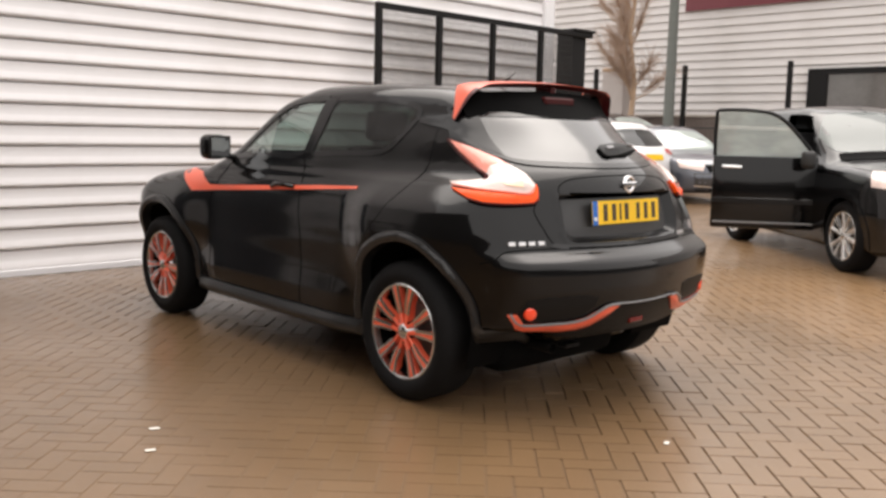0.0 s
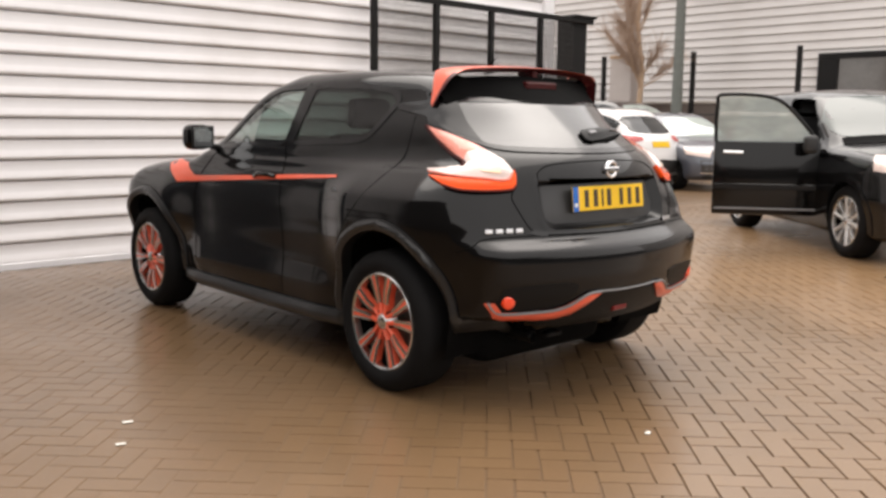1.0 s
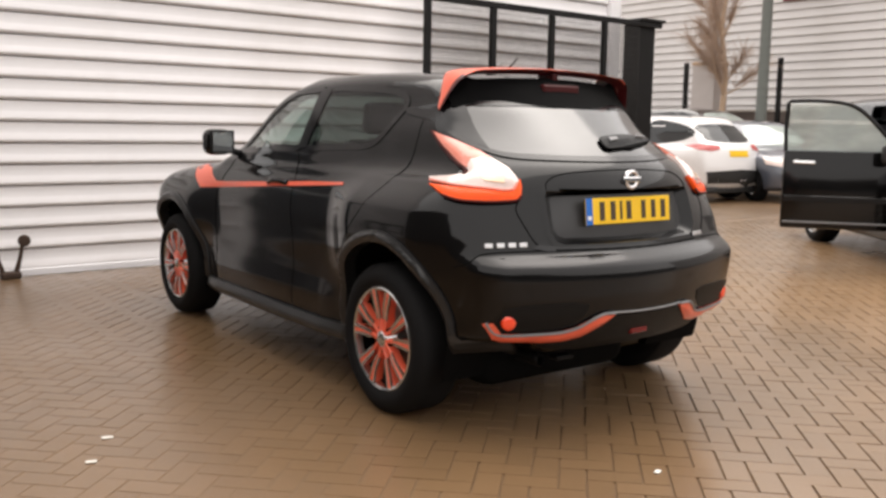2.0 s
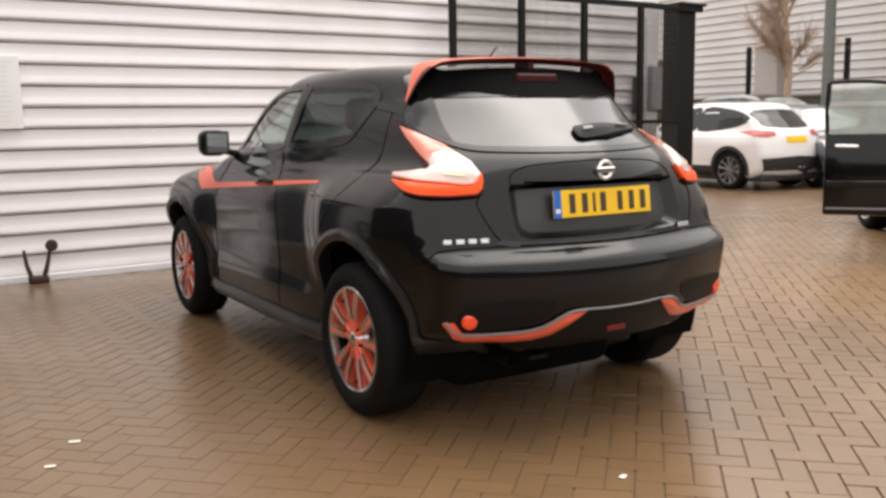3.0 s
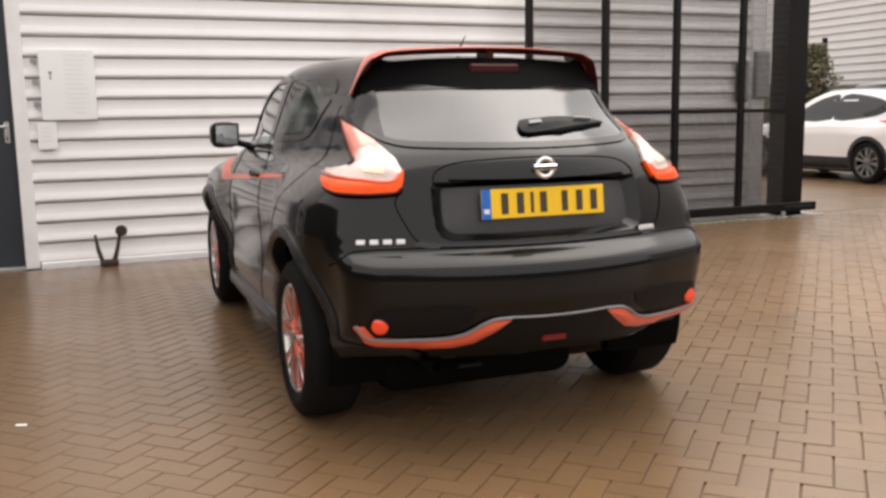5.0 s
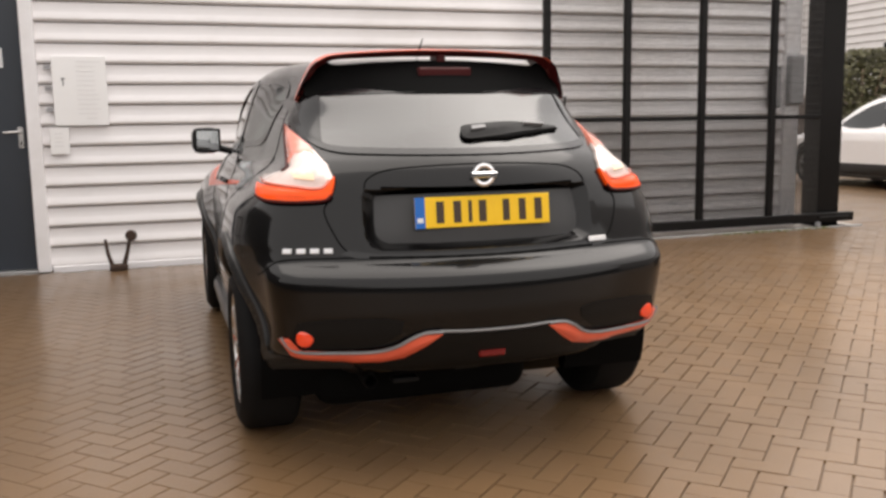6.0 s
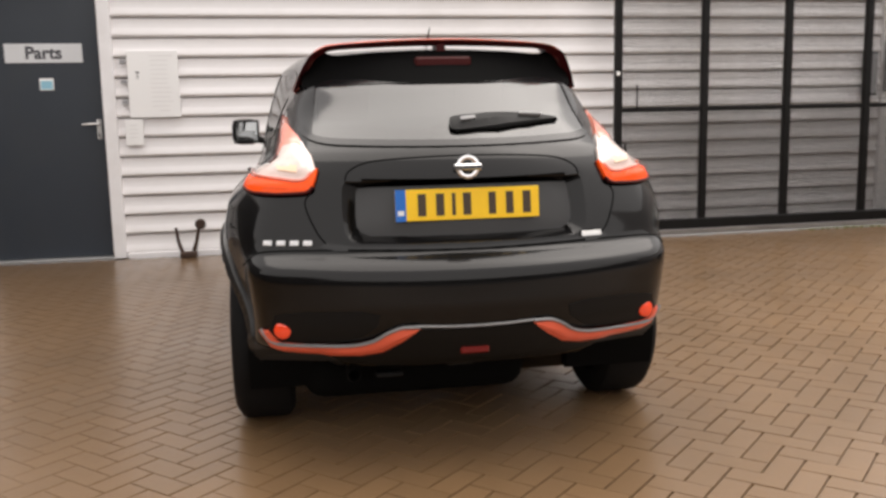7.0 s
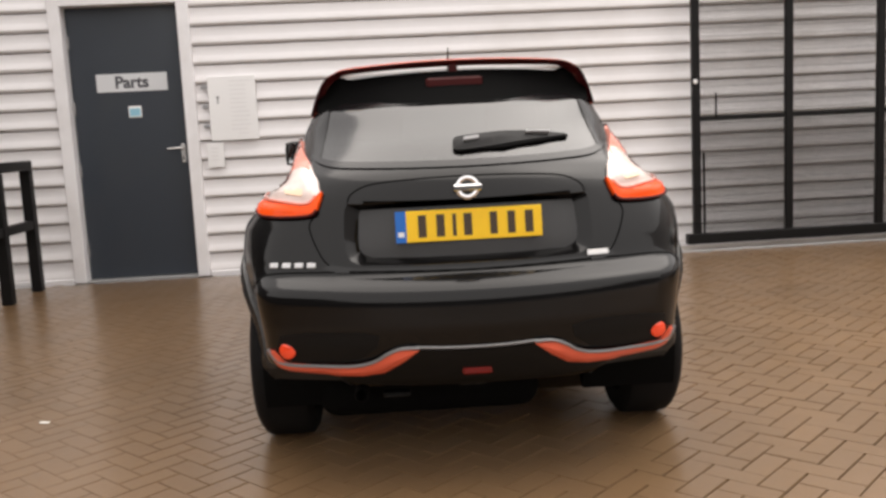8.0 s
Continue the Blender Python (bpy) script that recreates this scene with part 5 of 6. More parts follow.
        finish("wheel_bolt", lathe(bmesh.new(), [(-0.002, 0.0), (0.0, 0.008), (0.02, 0.009)], (0.008, 0.053 * math.cos(a), 0.053 * math.sin(a)), "x", 8), DARK, hubw)
    return hubw


for sx in (-1, 1):
    for wy, turn in zip(WHEELS_Y, (0.31, 0.9)):
        wheel_parts(car, sx, 0.852, wy, HUB_Z, HUB_Z, 0.232, 0.215, ORANGE, SILVER, turn=turn, sides=(1, -1))


# ---- the other parked cars ----
def body_of(wide, rear, front, top, bow=0.22, base=0.20, wheels=(0.0, 2.65), bulge=0.03, crown=0.09):
    def func(x, y, z):
        a = np.abs(x)
        flank = step((z - 0.4) / 0.2) * step((0.98 - z) / 0.2)
        w = wide(z) + bulge * (np.exp(-((y - wheels[0]) / 0.45) ** 2) + np.exp(-((y - wheels[1]) / 0.45) ** 2)) * flank
        w = w - 0.22 * np.clip((y - wheels[1] - 0.25) / 0.75, 0, 1) ** 2.2 - 0.05 * np.clip((-0.1 - y) / 0.9, 0, 1) ** 2 - 0.05 * step((z - 0.98) / 0.1) * step((y - 1.5) / 0.8)
        out = smax(smax(a - w, rear(z) + bow * a * a - y, 0.10), y - (front(z) - 0.2 * a**2 - 0.2 * a**4), 0.14)
        return smax(smax(out, z - (top(y) - crown * a * a), 0.09), base - z, 0.05)
    return func


def parked_car(name, label, m, shell, paint, wheels, tyre, rim, x_face, side_panes, rear_pane, front_pane, lamps_rear=(), lamps_front=(), plates=(), cladding=None, door_hole=None, alloy=SILVER, mirrors=None, screen=None):
    """A parked car on a body shell, with panes, lamps, plates, mirrors and wheels."""
    c = thing(name, label, "car", m)
    holes = car_holes(wheels, tyre, tyre + 0.035, ())
    if door_hole:
        holes.append(lambda p: inside(p[:, 1], p[:, 2], door_hole) & (p[:, 0] > 0.4))
    shell.skin("body", paint, c, holes)
    for side in ("left", "right"):
        for pane in side_panes:
            if door_hole and side == "right" and pane is side_panes[0]:
                continue
            line = [tuple(p) for p in spline(pane, True, 3)]
            shell.patch("side_window", line, side, GLASS_SOLID, c, lift=0.003, depth=0.004, cell=0.12, label="dark side window glass")
        for wy in wheels:
            r0, r1 = tyre + 0.025, tyre + (0.095 if cladding else 0.06)
            band = [(wy + r * math.cos(t), tyre + r * math.sin(t)) for r, ts in ((r1, np.radians(np.linspace(-12, 192, 24))), (r0, np.radians(np.linspace(192, -12, 24)))) for t in ts]
            shell.patch("wheel_arch_trim", band, side, cladding or PAINT_GLOSS, c, lift=0.008, depth=0.05, cell=0.1)
        if cladding:
            shell.patch("sill_trim", [(wheels[0] + tyre + 0.04, 0.20), (wheels[1] - tyre - 0.04, 0.20), (wheels[1] - tyre - 0.06, 0.42), (wheels[0] + tyre + 0.06, 0.42)], side, cladding, c, lift=0.012, cell=0.12)
    if rear_pane:
        shell.patch("rear_screen", [tuple(p) for p in spline(rear_pane, True, 3)], "rear", GLASS_SOLID, c, lift=0.003, depth=0.004, cell=0.1)
    if front_pane:
        shell.patch("windscreen", [tuple(p) for p in spline(front_pane, True, 3)], "front", screen or GLASS_SCREEN, c, lift=0.003, depth=0.004, cell=0.1, label="windscreen, its sky reflection partly in the pale colour")
    for nm, pts, mat in lamps_rear:
        for side, sx in (("rear_left", -1), ("rear_right", 1)):
            shell.patch(nm, shell.flat([(sx * x, y, z) for x, y, z in pts], side), side, mat, c, lift=0.008, cell=0.05)
    for nm, pts, mat in lamps_front:
        for side, sx in (("front_left", -1), ("front_right", 1)):
            shell.patch(nm, shell.flat([(sx * x, y, z) for x, y, z in pts], side), side, mat, c, lift=0.008, cell=0.05)
    for nm, pts, side, mat, lift in plates:
        shell.patch(nm, pts, side, mat, c, lift=lift, cell=0.12)
    for sx in (-1, 1):
        for wy in wheels:
            wheel_parts(c, sx, x_face, wy, tyre, tyre, rim, 0.22, alloy, BRAKE if alloy is SATIN else SILVER, turn=0.5)
            well = bmesh.new()
            arc = np.radians(np.linspace(-18, 198, 20))
            rows = [[well.verts.new((sx * x, wy + (tyre + 0.036) * math.cos(t), tyre + (tyre + 0.036) * math.sin(t))) for t in arc] for x in (0.46, 0.82)]
            for k in range(len(arc) - 1):
                well.faces.new((rows[0][k], rows[0][k + 1], rows[1][k + 1], rows[1][k]))
            well.faces.new(rows[0])
            finish("wheel_well", well, DARK, c)
        if mirrors and not (door_hole and sx > 0):
            mx, my, mz = mirrors
            mir = finish("door_mirror", cube(-0.10, 0.10, -0.07, 0.07, -0.07, 0.07, 0.03, seg=2), paint, c)
            mir.location = (sx * mx, my, mz)
            finish("mirror_foot", tube(bmesh.new(), [(0, 0, -0.05), (sx * -0.16, 0, -0.09)], 0.022, 8), DARK, mir)
    return c


# Windscreen tones: the sky's reflection is partly put into the base colour.
GLASS_SHADED = material("grey_green_windscreen", (0.085, 0.10, 0.095), rough=0.07, spec=0.5)
GLASS_SCREEN = material("sky_bright_windscreen", (0.33, 0.38, 0.355), rough=0.07, spec=0.5, coat=0.5, coat_ior=1.45)
LENS_ROSE = material("pale_tail_lens", (0.50, 0.085, 0.08), rough=0.2, coat=0.6)
# Far panes: their reflection is painted as an uneven grey.
PANE_GREY = material("grey_window_pane", (0.13, 0.122, 0.115), rough=0.12, spec=0.6, vary=0.25, scale=1.5)
GLASS_SOLID = material("dark_car_glass", (0.012, 0.014, 0.015), rough=0.04, spec=0.6)

# white crossover beyond the gate post
q_shell = Shell(body_of(
    curve((0.18, 0.74), (0.26, 0.83), (0.40, 0.855), (0.6, 0.86), (0.8, 0.862), (0.93, 0.845), (1.0, 0.80), (1.06, 0.755), (1.2, 0.71), (1.35, 0.655), (1.45, 0.60), (1.6, 0.50)),
    curve((0.18, -0.5), (0.28, -0.72), (0.40, -0.80), (0.6, -0.82), (0.75, -0.80), (0.95, -0.745), (1.02, -0.70), (1.1, -0.60), (1.25, -0.43), (1.40, -0.26), (1.5, -0.20), (1.6, -0.15)),
    curve((0.18, 3.3), (0.3, 3.52), (0.5, 3.57), (0.7, 3.53), (0.85, 3.40), (0.95, 3.2), (1.6, 2.7)),
    curve((-0.9, 1.46), (-0.3, 1.52), (0.2, 1.575), (0.8, 1.59), (1.2, 1.575), (1.5, 1.49), (1.9, 1.28), (2.25, 1.09), (2.6, 1.03), (3.1, 0.95), (3.6, 0.78)), wheels=(0, 2.646)), 0.3, 2.6, 0.56, 40, 56, 60)
white_car = parked_car("crossover_car", "white crossover car with dark lower cladding, parked beyond the gate post", pose(11.47, 7.32, 0, 0, 0, -3.0), q_shell, PAINT_WHITE, (0.0, 2.646), 0.345, 0.245, 0.868,
    ([(1.95, 1.06), (1.55, 1.30), (1.25, 1.43), (0.9, 1.465), (0.95, 1.05)], [(0.82, 1.465), (0.3, 1.45), (-0.12, 1.36), (-0.30, 1.25), (-0.2, 1.17), (0.1, 1.09), (0.87, 1.05)]),
    [(-0.52, 1.40), (0.52, 1.40), (0.60, 1.22), (0.50, 1.10), (-0.50, 1.10), (-0.60, 1.22)],
    [(-0.62, 1.12), (0.62, 1.12), (0.54, 1.42), (0.3, 1.50), (-0.3, 1.50), (-0.54, 1.42)],
    lamps_rear=(("tail_lamp", [(0.50, -0.72, 1.03), (0.62, -0.62, 1.05), (0.74, -0.45, 1.06), (0.80, -0.15, 1.03), (0.78, -0.45, 0.95), (0.66, -0.66, 0.93), (0.50, -0.74, 0.96)], LENS_ROSE),),
    lamps_front=(("headlamp", [(0.45, 3.35, 0.80), (0.62, 3.22, 0.82), (0.74, 3.0, 0.86), (0.72, 3.05, 0.76), (0.5, 3.38, 0.72)], LENS_CLEAR),),
    plates=(("number_plate", [(-0.26, 0.83), (0.26, 0.83), (0.26, 0.94), (-0.26, 0.94)], "rear", PLATE_YELLOW, 0.01), ("lower_bumper", [(-0.70, 0.19), (0.70, 0.19), (0.79, 0.56), (0.0, 0.60), (-0.79, 0.56)], "rear", PLASTIC_GREY, 0.006)),
    cladding=PLASTIC_GREY, alloy=SATIN, mirrors=(0.93, 1.95, 1.06))
for sx in (-0.52, 0.52):
    rp, _ = q_shell.on([(sx, y) for y in np.linspace(-0.05, 1.25, 8)], "top")
    finish("roof_rail", tube(bmesh.new(), rp + np.array([0, 0, 0.035]), 0.014), SATIN, white_car)

finish("underbody_tray", cube(-0.77, 0.77, -0.69, 3.30, 0.16, 0.275, 0.03), PLASTIC_GREY, white_car, "dark underbody")

# black SUV with its driver's door open
x_shell = Shell(body_of(
    curve((0.18, 0.76), (0.26, 0.84), (0.45, 0.865), (0.7, 0.872), (0.95, 0.865), (1.05, 0.84), (1.12, 0.80), (1.3, 0.74), (1.5, 0.67), (1.6, 0.62), (1.75, 0.52)),
    curve((0.18, -0.6), (0.3, -0.95), (0.45, -1.03), (0.65, -1.03), (0.9, -0.99), (1.1, -0.95), (1.3, -0.85), (1.5, -0.74), (1.7, -0.62)),
    curve((0.18, 3.2), (0.3, 3.50), (0.5, 3.55), (0.7, 3.53), (0.9, 3.44), (1.0, 3.28), (1.7, 2.8)),
    curve((-1.0, 1.60), (-0.4, 1.655), (0.4, 1.68), (1.0, 1.675), (1.3, 1.62), (1.6, 1.48), (2.0, 1.22), (2.2, 1.12), (2.6, 1.08), (3.2, 1.02), (3.5, 0.9)), wheels=(0, 2.63)), 0.2, 2.6, 0.6, 40, 60, 64)
x_door_hole = [(1.92, 0.36), (1.90, 1.06), (1.62, 1.38), (1.38, 1.545), (1.12, 1.575), (0.86, 1.575), (0.88, 0.36)]
suv = parked_car("suv_car", "black SUV parked with its driver's door wide open", pose(7.64, 1.94, 0, 0, 0, 140.6), x_shell, PAINT_SUV, (0.0, 2.63), 0.352, 0.245, 0.868,
    ([(1.90, 1.12), (1.60, 1.37), (1.36, 1.52), (0.95, 1.555), (0.97, 1.12)], [(0.86, 1.555), (0.3, 1.55), (0.0, 1.52), (0.0, 1.14), (0.88, 1.12)], [(-0.10, 1.52), (-0.5, 1.48), (-0.62, 1.30), (-0.5, 1.18), (-0.1, 1.14)]),
    [(-0.55, 1.53), (0.55, 1.53), (0.62, 1.2), (-0.62, 1.2)], [(-0.66, 1.17), (0.66, 1.17), (0.58, 1.50), (0.3, 1.585), (-0.3, 1.585), (-0.58, 1.50)],
    lamps_rear=(("tail_lamp", [(0.70, -0.75, 1.05), (0.80, -0.5, 1.1), (0.68, -0.6, 1.5), (0.62, -0.7, 1.5)], LENS_RUBY),),
    lamps_front=(("headlamp", [(0.50, 3.40, 0.98), (0.70, 3.20, 1.0), (0.80, 2.95, 1.0), (0.80, 2.98, 0.86), (0.52, 3.48, 0.82)], LENS_CLEAR),),
    plates=(("grille", [(-0.45, 0.70), (0.45, 0.70), (0.48, 0.94), (-0.48, 0.94)], "front", SATIN, 0.006), ("front_plate", [(-0.26, 0.48), (0.26, 0.48), (0.26, 0.59), (-0.26, 0.59)], "front", PLATE_WHITE, 0.012)),
    cladding=PAINT_GLOSS, door_hole=x_door_hole, alloy=ALLOY_BRIGHT, mirrors=(0.95, 1.86, 1.16), screen=GLASS_SHADED)
for sx in (-0.38, 0.38):
    seat = finish("front_seat", cube(sx - 0.25, sx + 0.25, 0.95, 1.45, 0.6, 0.78, 0.05, seg=2), CLOTH, suv)
    finish("seat_back", cube(sx - 0.24, sx + 0.24, -0.08, 0.08, 0, 0.62, 0.05, pose(0, 0.93, 0.76, 12, 0, 0), 2), CLOTH, seat)
    finish("headrest", cube(sx - 0.13, sx + 0.13, -0.04, 0.04, 0, 0.16, 0.03, pose(0, 0.79, 1.40, 10, 0, 0), 2), CLOTH, seat)
finish("dashboard", cube(-0.70, 0.70, 1.75, 2.15, 0.8, 1.10, 0.06, seg=2), CLOTH, suv)
finish("steering_wheel", lathe(bmesh.new(), [(-0.015, 0.17), (0, 0.185), (0.015, 0.17), (0, 0.155)], (0.38, 1.62, 1.05), "y", 28, True), DARK, suv)
x_shell.patch("wiper_cowl", [(-0.66, 2.06), (0.66, 2.06), (0.70, 2.20), (0.35, 2.24), (-0.35, 2.24), (-0.70, 2.20)], "top", DARK, suv, lift=0.008, cell=0.08, label="black plastic wiper cowl")
finish("bonnet_lining", cube(-0.62, 0.62, 2.0, 2.1, 0.5, 0.9, 0.02), DARK, suv)
# the open door: hinged at its front edge, skin outward
leaf = finish("open_door", cube(0.0, 1.06, -0.035, 0.035, 0.335, 1.10, 0.02, seg=2), PAINT_BLACK, suv, "black driver's door standing open")
leaf.matrix_basis = suv.matrix_basis.inverted() @ pose(5.735, 0.935, 0, 0, 0, 126.0)
frame_line = [(0.03, 1.09), (0.10, 1.19), (0.22, 1.33), (0.33, 1.445), (0.43, 1.52), (0.55, 1.56), (0.74, 1.578), (0.90, 1.58), (1.02, 1.575)]
fb = bmesh.new()
tube(fb, [(x, 0, z) for x, z in spline(frame_line, per=3)] + [(1.045, 0, 1.56), (1.055, 0, 1.32), (1.045, 0, 1.09)], 0.019, 8)
finish("window_frame", fb, PAINT_MATT, leaf)
gl = bmesh.new()
gv = [gl.verts.new((x, 0.004, z)) for x, z in spline(frame_line, per=3)] + [gl.verts.new((1.04, 0.004, 1.09))]
gl.faces.new(gv)
bmesh.ops.solidify(gl, geom=gl.faces[:], thickness=0.004)
# Pale diffuse share puts the bright look of a reflecting pane into colour.
finish("door_glass", gl, glass("pale_green_glass", (0.78, 0.89, 0.85), 0.95, 0.30, pale_mix=0.80), leaf, "pale green door glass with its bright reflection painted in", smooth=False)
finish("door_handle", tube(bmesh.new(), [(0.98, 0.036, 0.985), (0.97, 0.07, 0.99), (0.78, 0.07, 0.985), (0.77, 0.036, 0.98)], 0.016, 8), CHROME, leaf, "bright chrome door handle")
finish("door_moulding", cube(0.02, 1.04, 0.036, 0.050, 0.60, 0.66, 0.005), PAINT_GLOSS, leaf)
finish("door_foot_trim", cube(0.02, 1.04, 0.036, 0.046, 0.39, 0.41, 0.004), SATIN, leaf)
finish("door_card", cube(0.04, 1.02, -0.055, -0.036, 0.40, 1.05, 0.01), CLOTH, leaf)
finish("door_mirror", cube(0.06, 0.20, 0.07, 0.22, 0.985, 1.17, 0.045, seg=3), PLASTIC_GREY, leaf, "black door mirror")
finish("mirror_foot", tube(bmesh.new(), [(0.10, 0.02, 1.05), (0.11, 0.10, 1.06)], 0.03, 8), DARK, leaf)

# two more cars facing the yard, far off
h_shell = Shell(body_of(
    curve((0.18, 0.72), (0.26, 0.80), (0.5, 0.83), (0.8, 0.835), (0.92, 0.81), (1.0, 0.76), (1.2, 0.69), (1.4, 0.60), (1.6, 0.48)),
    curve((0.18, -0.45), (0.3, -0.62), (0.5, -0.68), (0.8, -0.66), (1.0, -0.58), (1.2, -0.45), (1.45, -0.22), (1.6, -0.1)),
    curve((0.18, 3.1), (0.3, 3.32), (0.5, 3.36), (0.7, 3.30), (0.85, 3.15), (0.95, 2.95), (1.6, 2.5)),
    curve((-0.8, 1.44), (0.0, 1.51), (0.8, 1.53), (1.2, 1.49), (1.7, 1.28), (2.15, 1.03), (2.6, 0.96), (3.1, 0.86), (3.4, 0.7)), wheels=(0, 2.55)), 0.3, 2.4, 0.52, 36, 44, 50)
H_SIDE = ([(1.85, 1.04), (1.5, 1.26), (1.2, 1.38), (0.9, 1.41), (0.95, 1.02)], [(0.82, 1.41), (0.3, 1.40), (-0.05, 1.30), (0.0, 1.10), (0.87, 1.02)])
H_FRONT = [(-0.60, 1.06), (0.60, 1.06), (0.52, 1.34), (0.3, 1.42), (-0.3, 1.42), (-0.52, 1.34)]
H_REAR = [(-0.5, 1.36), (0.5, 1.36), (0.56, 1.1), (-0.56, 1.1)]
H_LAMP = (("headlamp", [(0.40, 3.22, 0.76), (0.60, 3.08, 0.80), (0.76, 2.8, 0.84), (0.74, 2.9, 0.70), (0.45, 3.27, 0.64)], LENS_CLEAR),)
H_PLATES = (("grille", [(-0.34, 0.62), (0.34, 0.62), (0.40, 0.76), (-0.40, 0.76)], "front", DARK, 0.006), ("grille_chrome", [(-0.20, 0.765), (-0.15, 0.765), (-0.05, 0.655), (0.05, 0.655), (0.15, 0.765), (0.20, 0.765), (0.09, 0.625), (-0.09, 0.625)], "front", CHROME, 0.014),
            ("bumper_face", [(-0.60, 0.27), (0.60, 0.27), (0.64, 0.60), (-0.64, 0.60)], "front", PAINT_DARK, 0.004), ("front_plate", [(-0.26, 0.44), (0.26, 0.44), (0.26, 0.55), (-0.26, 0.55)], "front", PLATE_WHITE, 0.012),
            ("bumper_chrome", [(-0.62, 0.345), (0.0, 0.315), (0.62, 0.345), (0.62, 0.365), (0.0, 0.335), (-0.62, 0.365)], "front", CHROME, 0.012), ("lower_intake", [(-0.55, 0.25), (0.55, 0.25), (0.6, 0.31), (-0.6, 0.31)], "front", DARK, 0.006))
parked_car("hatchback_car", "dark blue-grey hatchback facing the yard, far off", pose(14.0, 8.55, 0, 0, 0, 152.0), h_shell, PAINT_NAVY, (0.0, 2.55), 0.315, 0.215, 0.835, H_SIDE, H_REAR, H_FRONT, lamps_front=H_LAMP, plates=H_PLATES, mirrors=(0.90, 1.85, 1.05))
parked_car("hatchback_car", "dark hatchback with a bright window edge, far off by the fence", pose(17.3, 12.9, 0, 0, 0, 175.0) @ Matrix.Scale(1.25, 4), h_shell, PAINT_DARK, (0.0, 2.55), 0.315, 0.215, 0.835, H_SIDE, H_REAR, H_FRONT, lamps_front=H_LAMP, plates=H_PLATES, mirrors=(0.90, 1.85, 1.05))


# ---- across the yard: far clad building, fence, tree and pole ----
FAR_X = 23.5
clad_wall("wall_far", -34.0, 16.0, 0.0, 10.6, 0.0, "pale grey horizontal cladding of the building across the yard", pitch=0.27, base=0.02, mat=CLADDING_FAR, m=pose(FAR_X, 0, 0, 0, 0, -90))
far_roof = finish("roof", cube(FAR_X + 0.05, FAR_X + 14, -16, 34, 10.6, 10.8), GALV)
tagged(far_roof, "grey roof of the far building", "roof", kind="structure")
band = thing("fascia_panel", "dark red fascia panel on the far cladding", "panel", pose(FAR_X - 0.03, 0, 0))
part("sheet", cube(-0.04, 0.0, 5.6, 13.4, 5.45, 5.95, 0.01), RED_DARK, band)
win = thing("window_1", "dark-framed ribbon window in the far cladding", "window", pose(FAR_X - 0.02, 0, 0), kind="structure")
for y0, y1, z0, z1 in ((-2.0, 9.05, 3.25, 3.42), (-2.0, 9.05, 1.95, 2.10), (8.45, 9.05, 2.10, 3.25), (5.35, 5.6, 2.10, 3.25), (2.1, 2.35, 2.10, 3.25), (-2.0, -1.8, 2.10, 3.25)):
    part("window_frame", cube(-0.10, 0.0, y0, y1, z0, z1, 0.01), GATE_BLACK, win)
for y0, y1 in ((5.6, 8.45), (2.35, 5.35), (-1.8, 2.1)):
    part("pane", cube(-0.03, -0.015, y0, y1, 2.10, 3.25), PANE_GREY, win)
fence = thing("fence", "tall black fence posts with wire before the far building", "fence")
FENCE_X = 20.5
for k in range(9):
    y = 11.5 + 3.25 * (k - 3)
    part("fence_post", cube(FENCE_X - 0.06, FENCE_X + 0.06, y - 0.06, y + 0.06, 0.0, 3.42, 0.006), GATE_BLACK, fence)
for z in (0.25, 1.55):
    part("fence_rail", cube(FENCE_X + 0.065, FENCE_X + 0.10, 1.6, 27.9, z, z + 0.04), GATE_WIRE, fence)
vs, fs = [], []
for y in np.arange(1.8, 27.8, 0.16):
    o = len(vs)
    vs += [(FENCE_X + 0.11, y, 0.05), (FENCE_X + 0.11, y + 0.005, 0.05), (FENCE_X + 0.11, y + 0.005, 1.75), (FENCE_X + 0.11, y, 1.75), (FENCE_X + 0.115, y, 0.05), (FENCE_X + 0.115, y + 0.005, 0.05), (FENCE_X + 0.115, y + 0.005, 1.75), (FENCE_X + 0.115, y, 1.75)]
    fs += [(o, o + 1, o + 2, o + 3), (o + 4, o + 7, o + 6, o + 5), (o, o + 3, o + 7, o + 4), (o + 1, o + 5, o + 6, o + 2)]
tagged(raw("fence_wire", vs, fs, GATE_WIRE, fence), kind="stuff")

low = thing("boundary_wall", "low brown brick wall along the fence", "wall", kind="structure")
part("courses", cube(21.0, 21.25, 10.0, 30.0, 0.0, 1.9, 0.01), BRICK, low)
part("coping", cube(20.95, 21.30, 10.0, 30.0, 1.9, 1.98, 0.01), CONCRETE, low)
pillar = thing("pillar", "beige rendered pillar with a capping beside the tree", "pillar", pose(20.0, 13.5, 0))
part("shaft", cube(-0.34, 0.34, -0.40, 0.40, 0, 3.25, 0.02), RENDERED, pillar)
part("capping", cube(-0.36, 0.36, -0.43, 0.43, 3.251, 3.36, 0.03), BARK, pillar)

pole = thing("lamp_column", "thick grey-green steel lamp column", "lamp post", pose(18.6, 10.8, 0))
part("column", lathe(bmesh.new(), [(0.0, 0.0), (0.0, 0.19), (1.2, 0.17), (1.25, 0.15), (9.0, 0.11), (9.0, 0.0)], (0, 0, 0), "z", 24), POLE_GREY, pole)
part("arm", tube(bmesh.new(), [(0, 0, 8.95), (-0.5, -0.3, 9.25), (-1.1, -0.65, 9.3)], 0.05), POLE_GREY, pole)
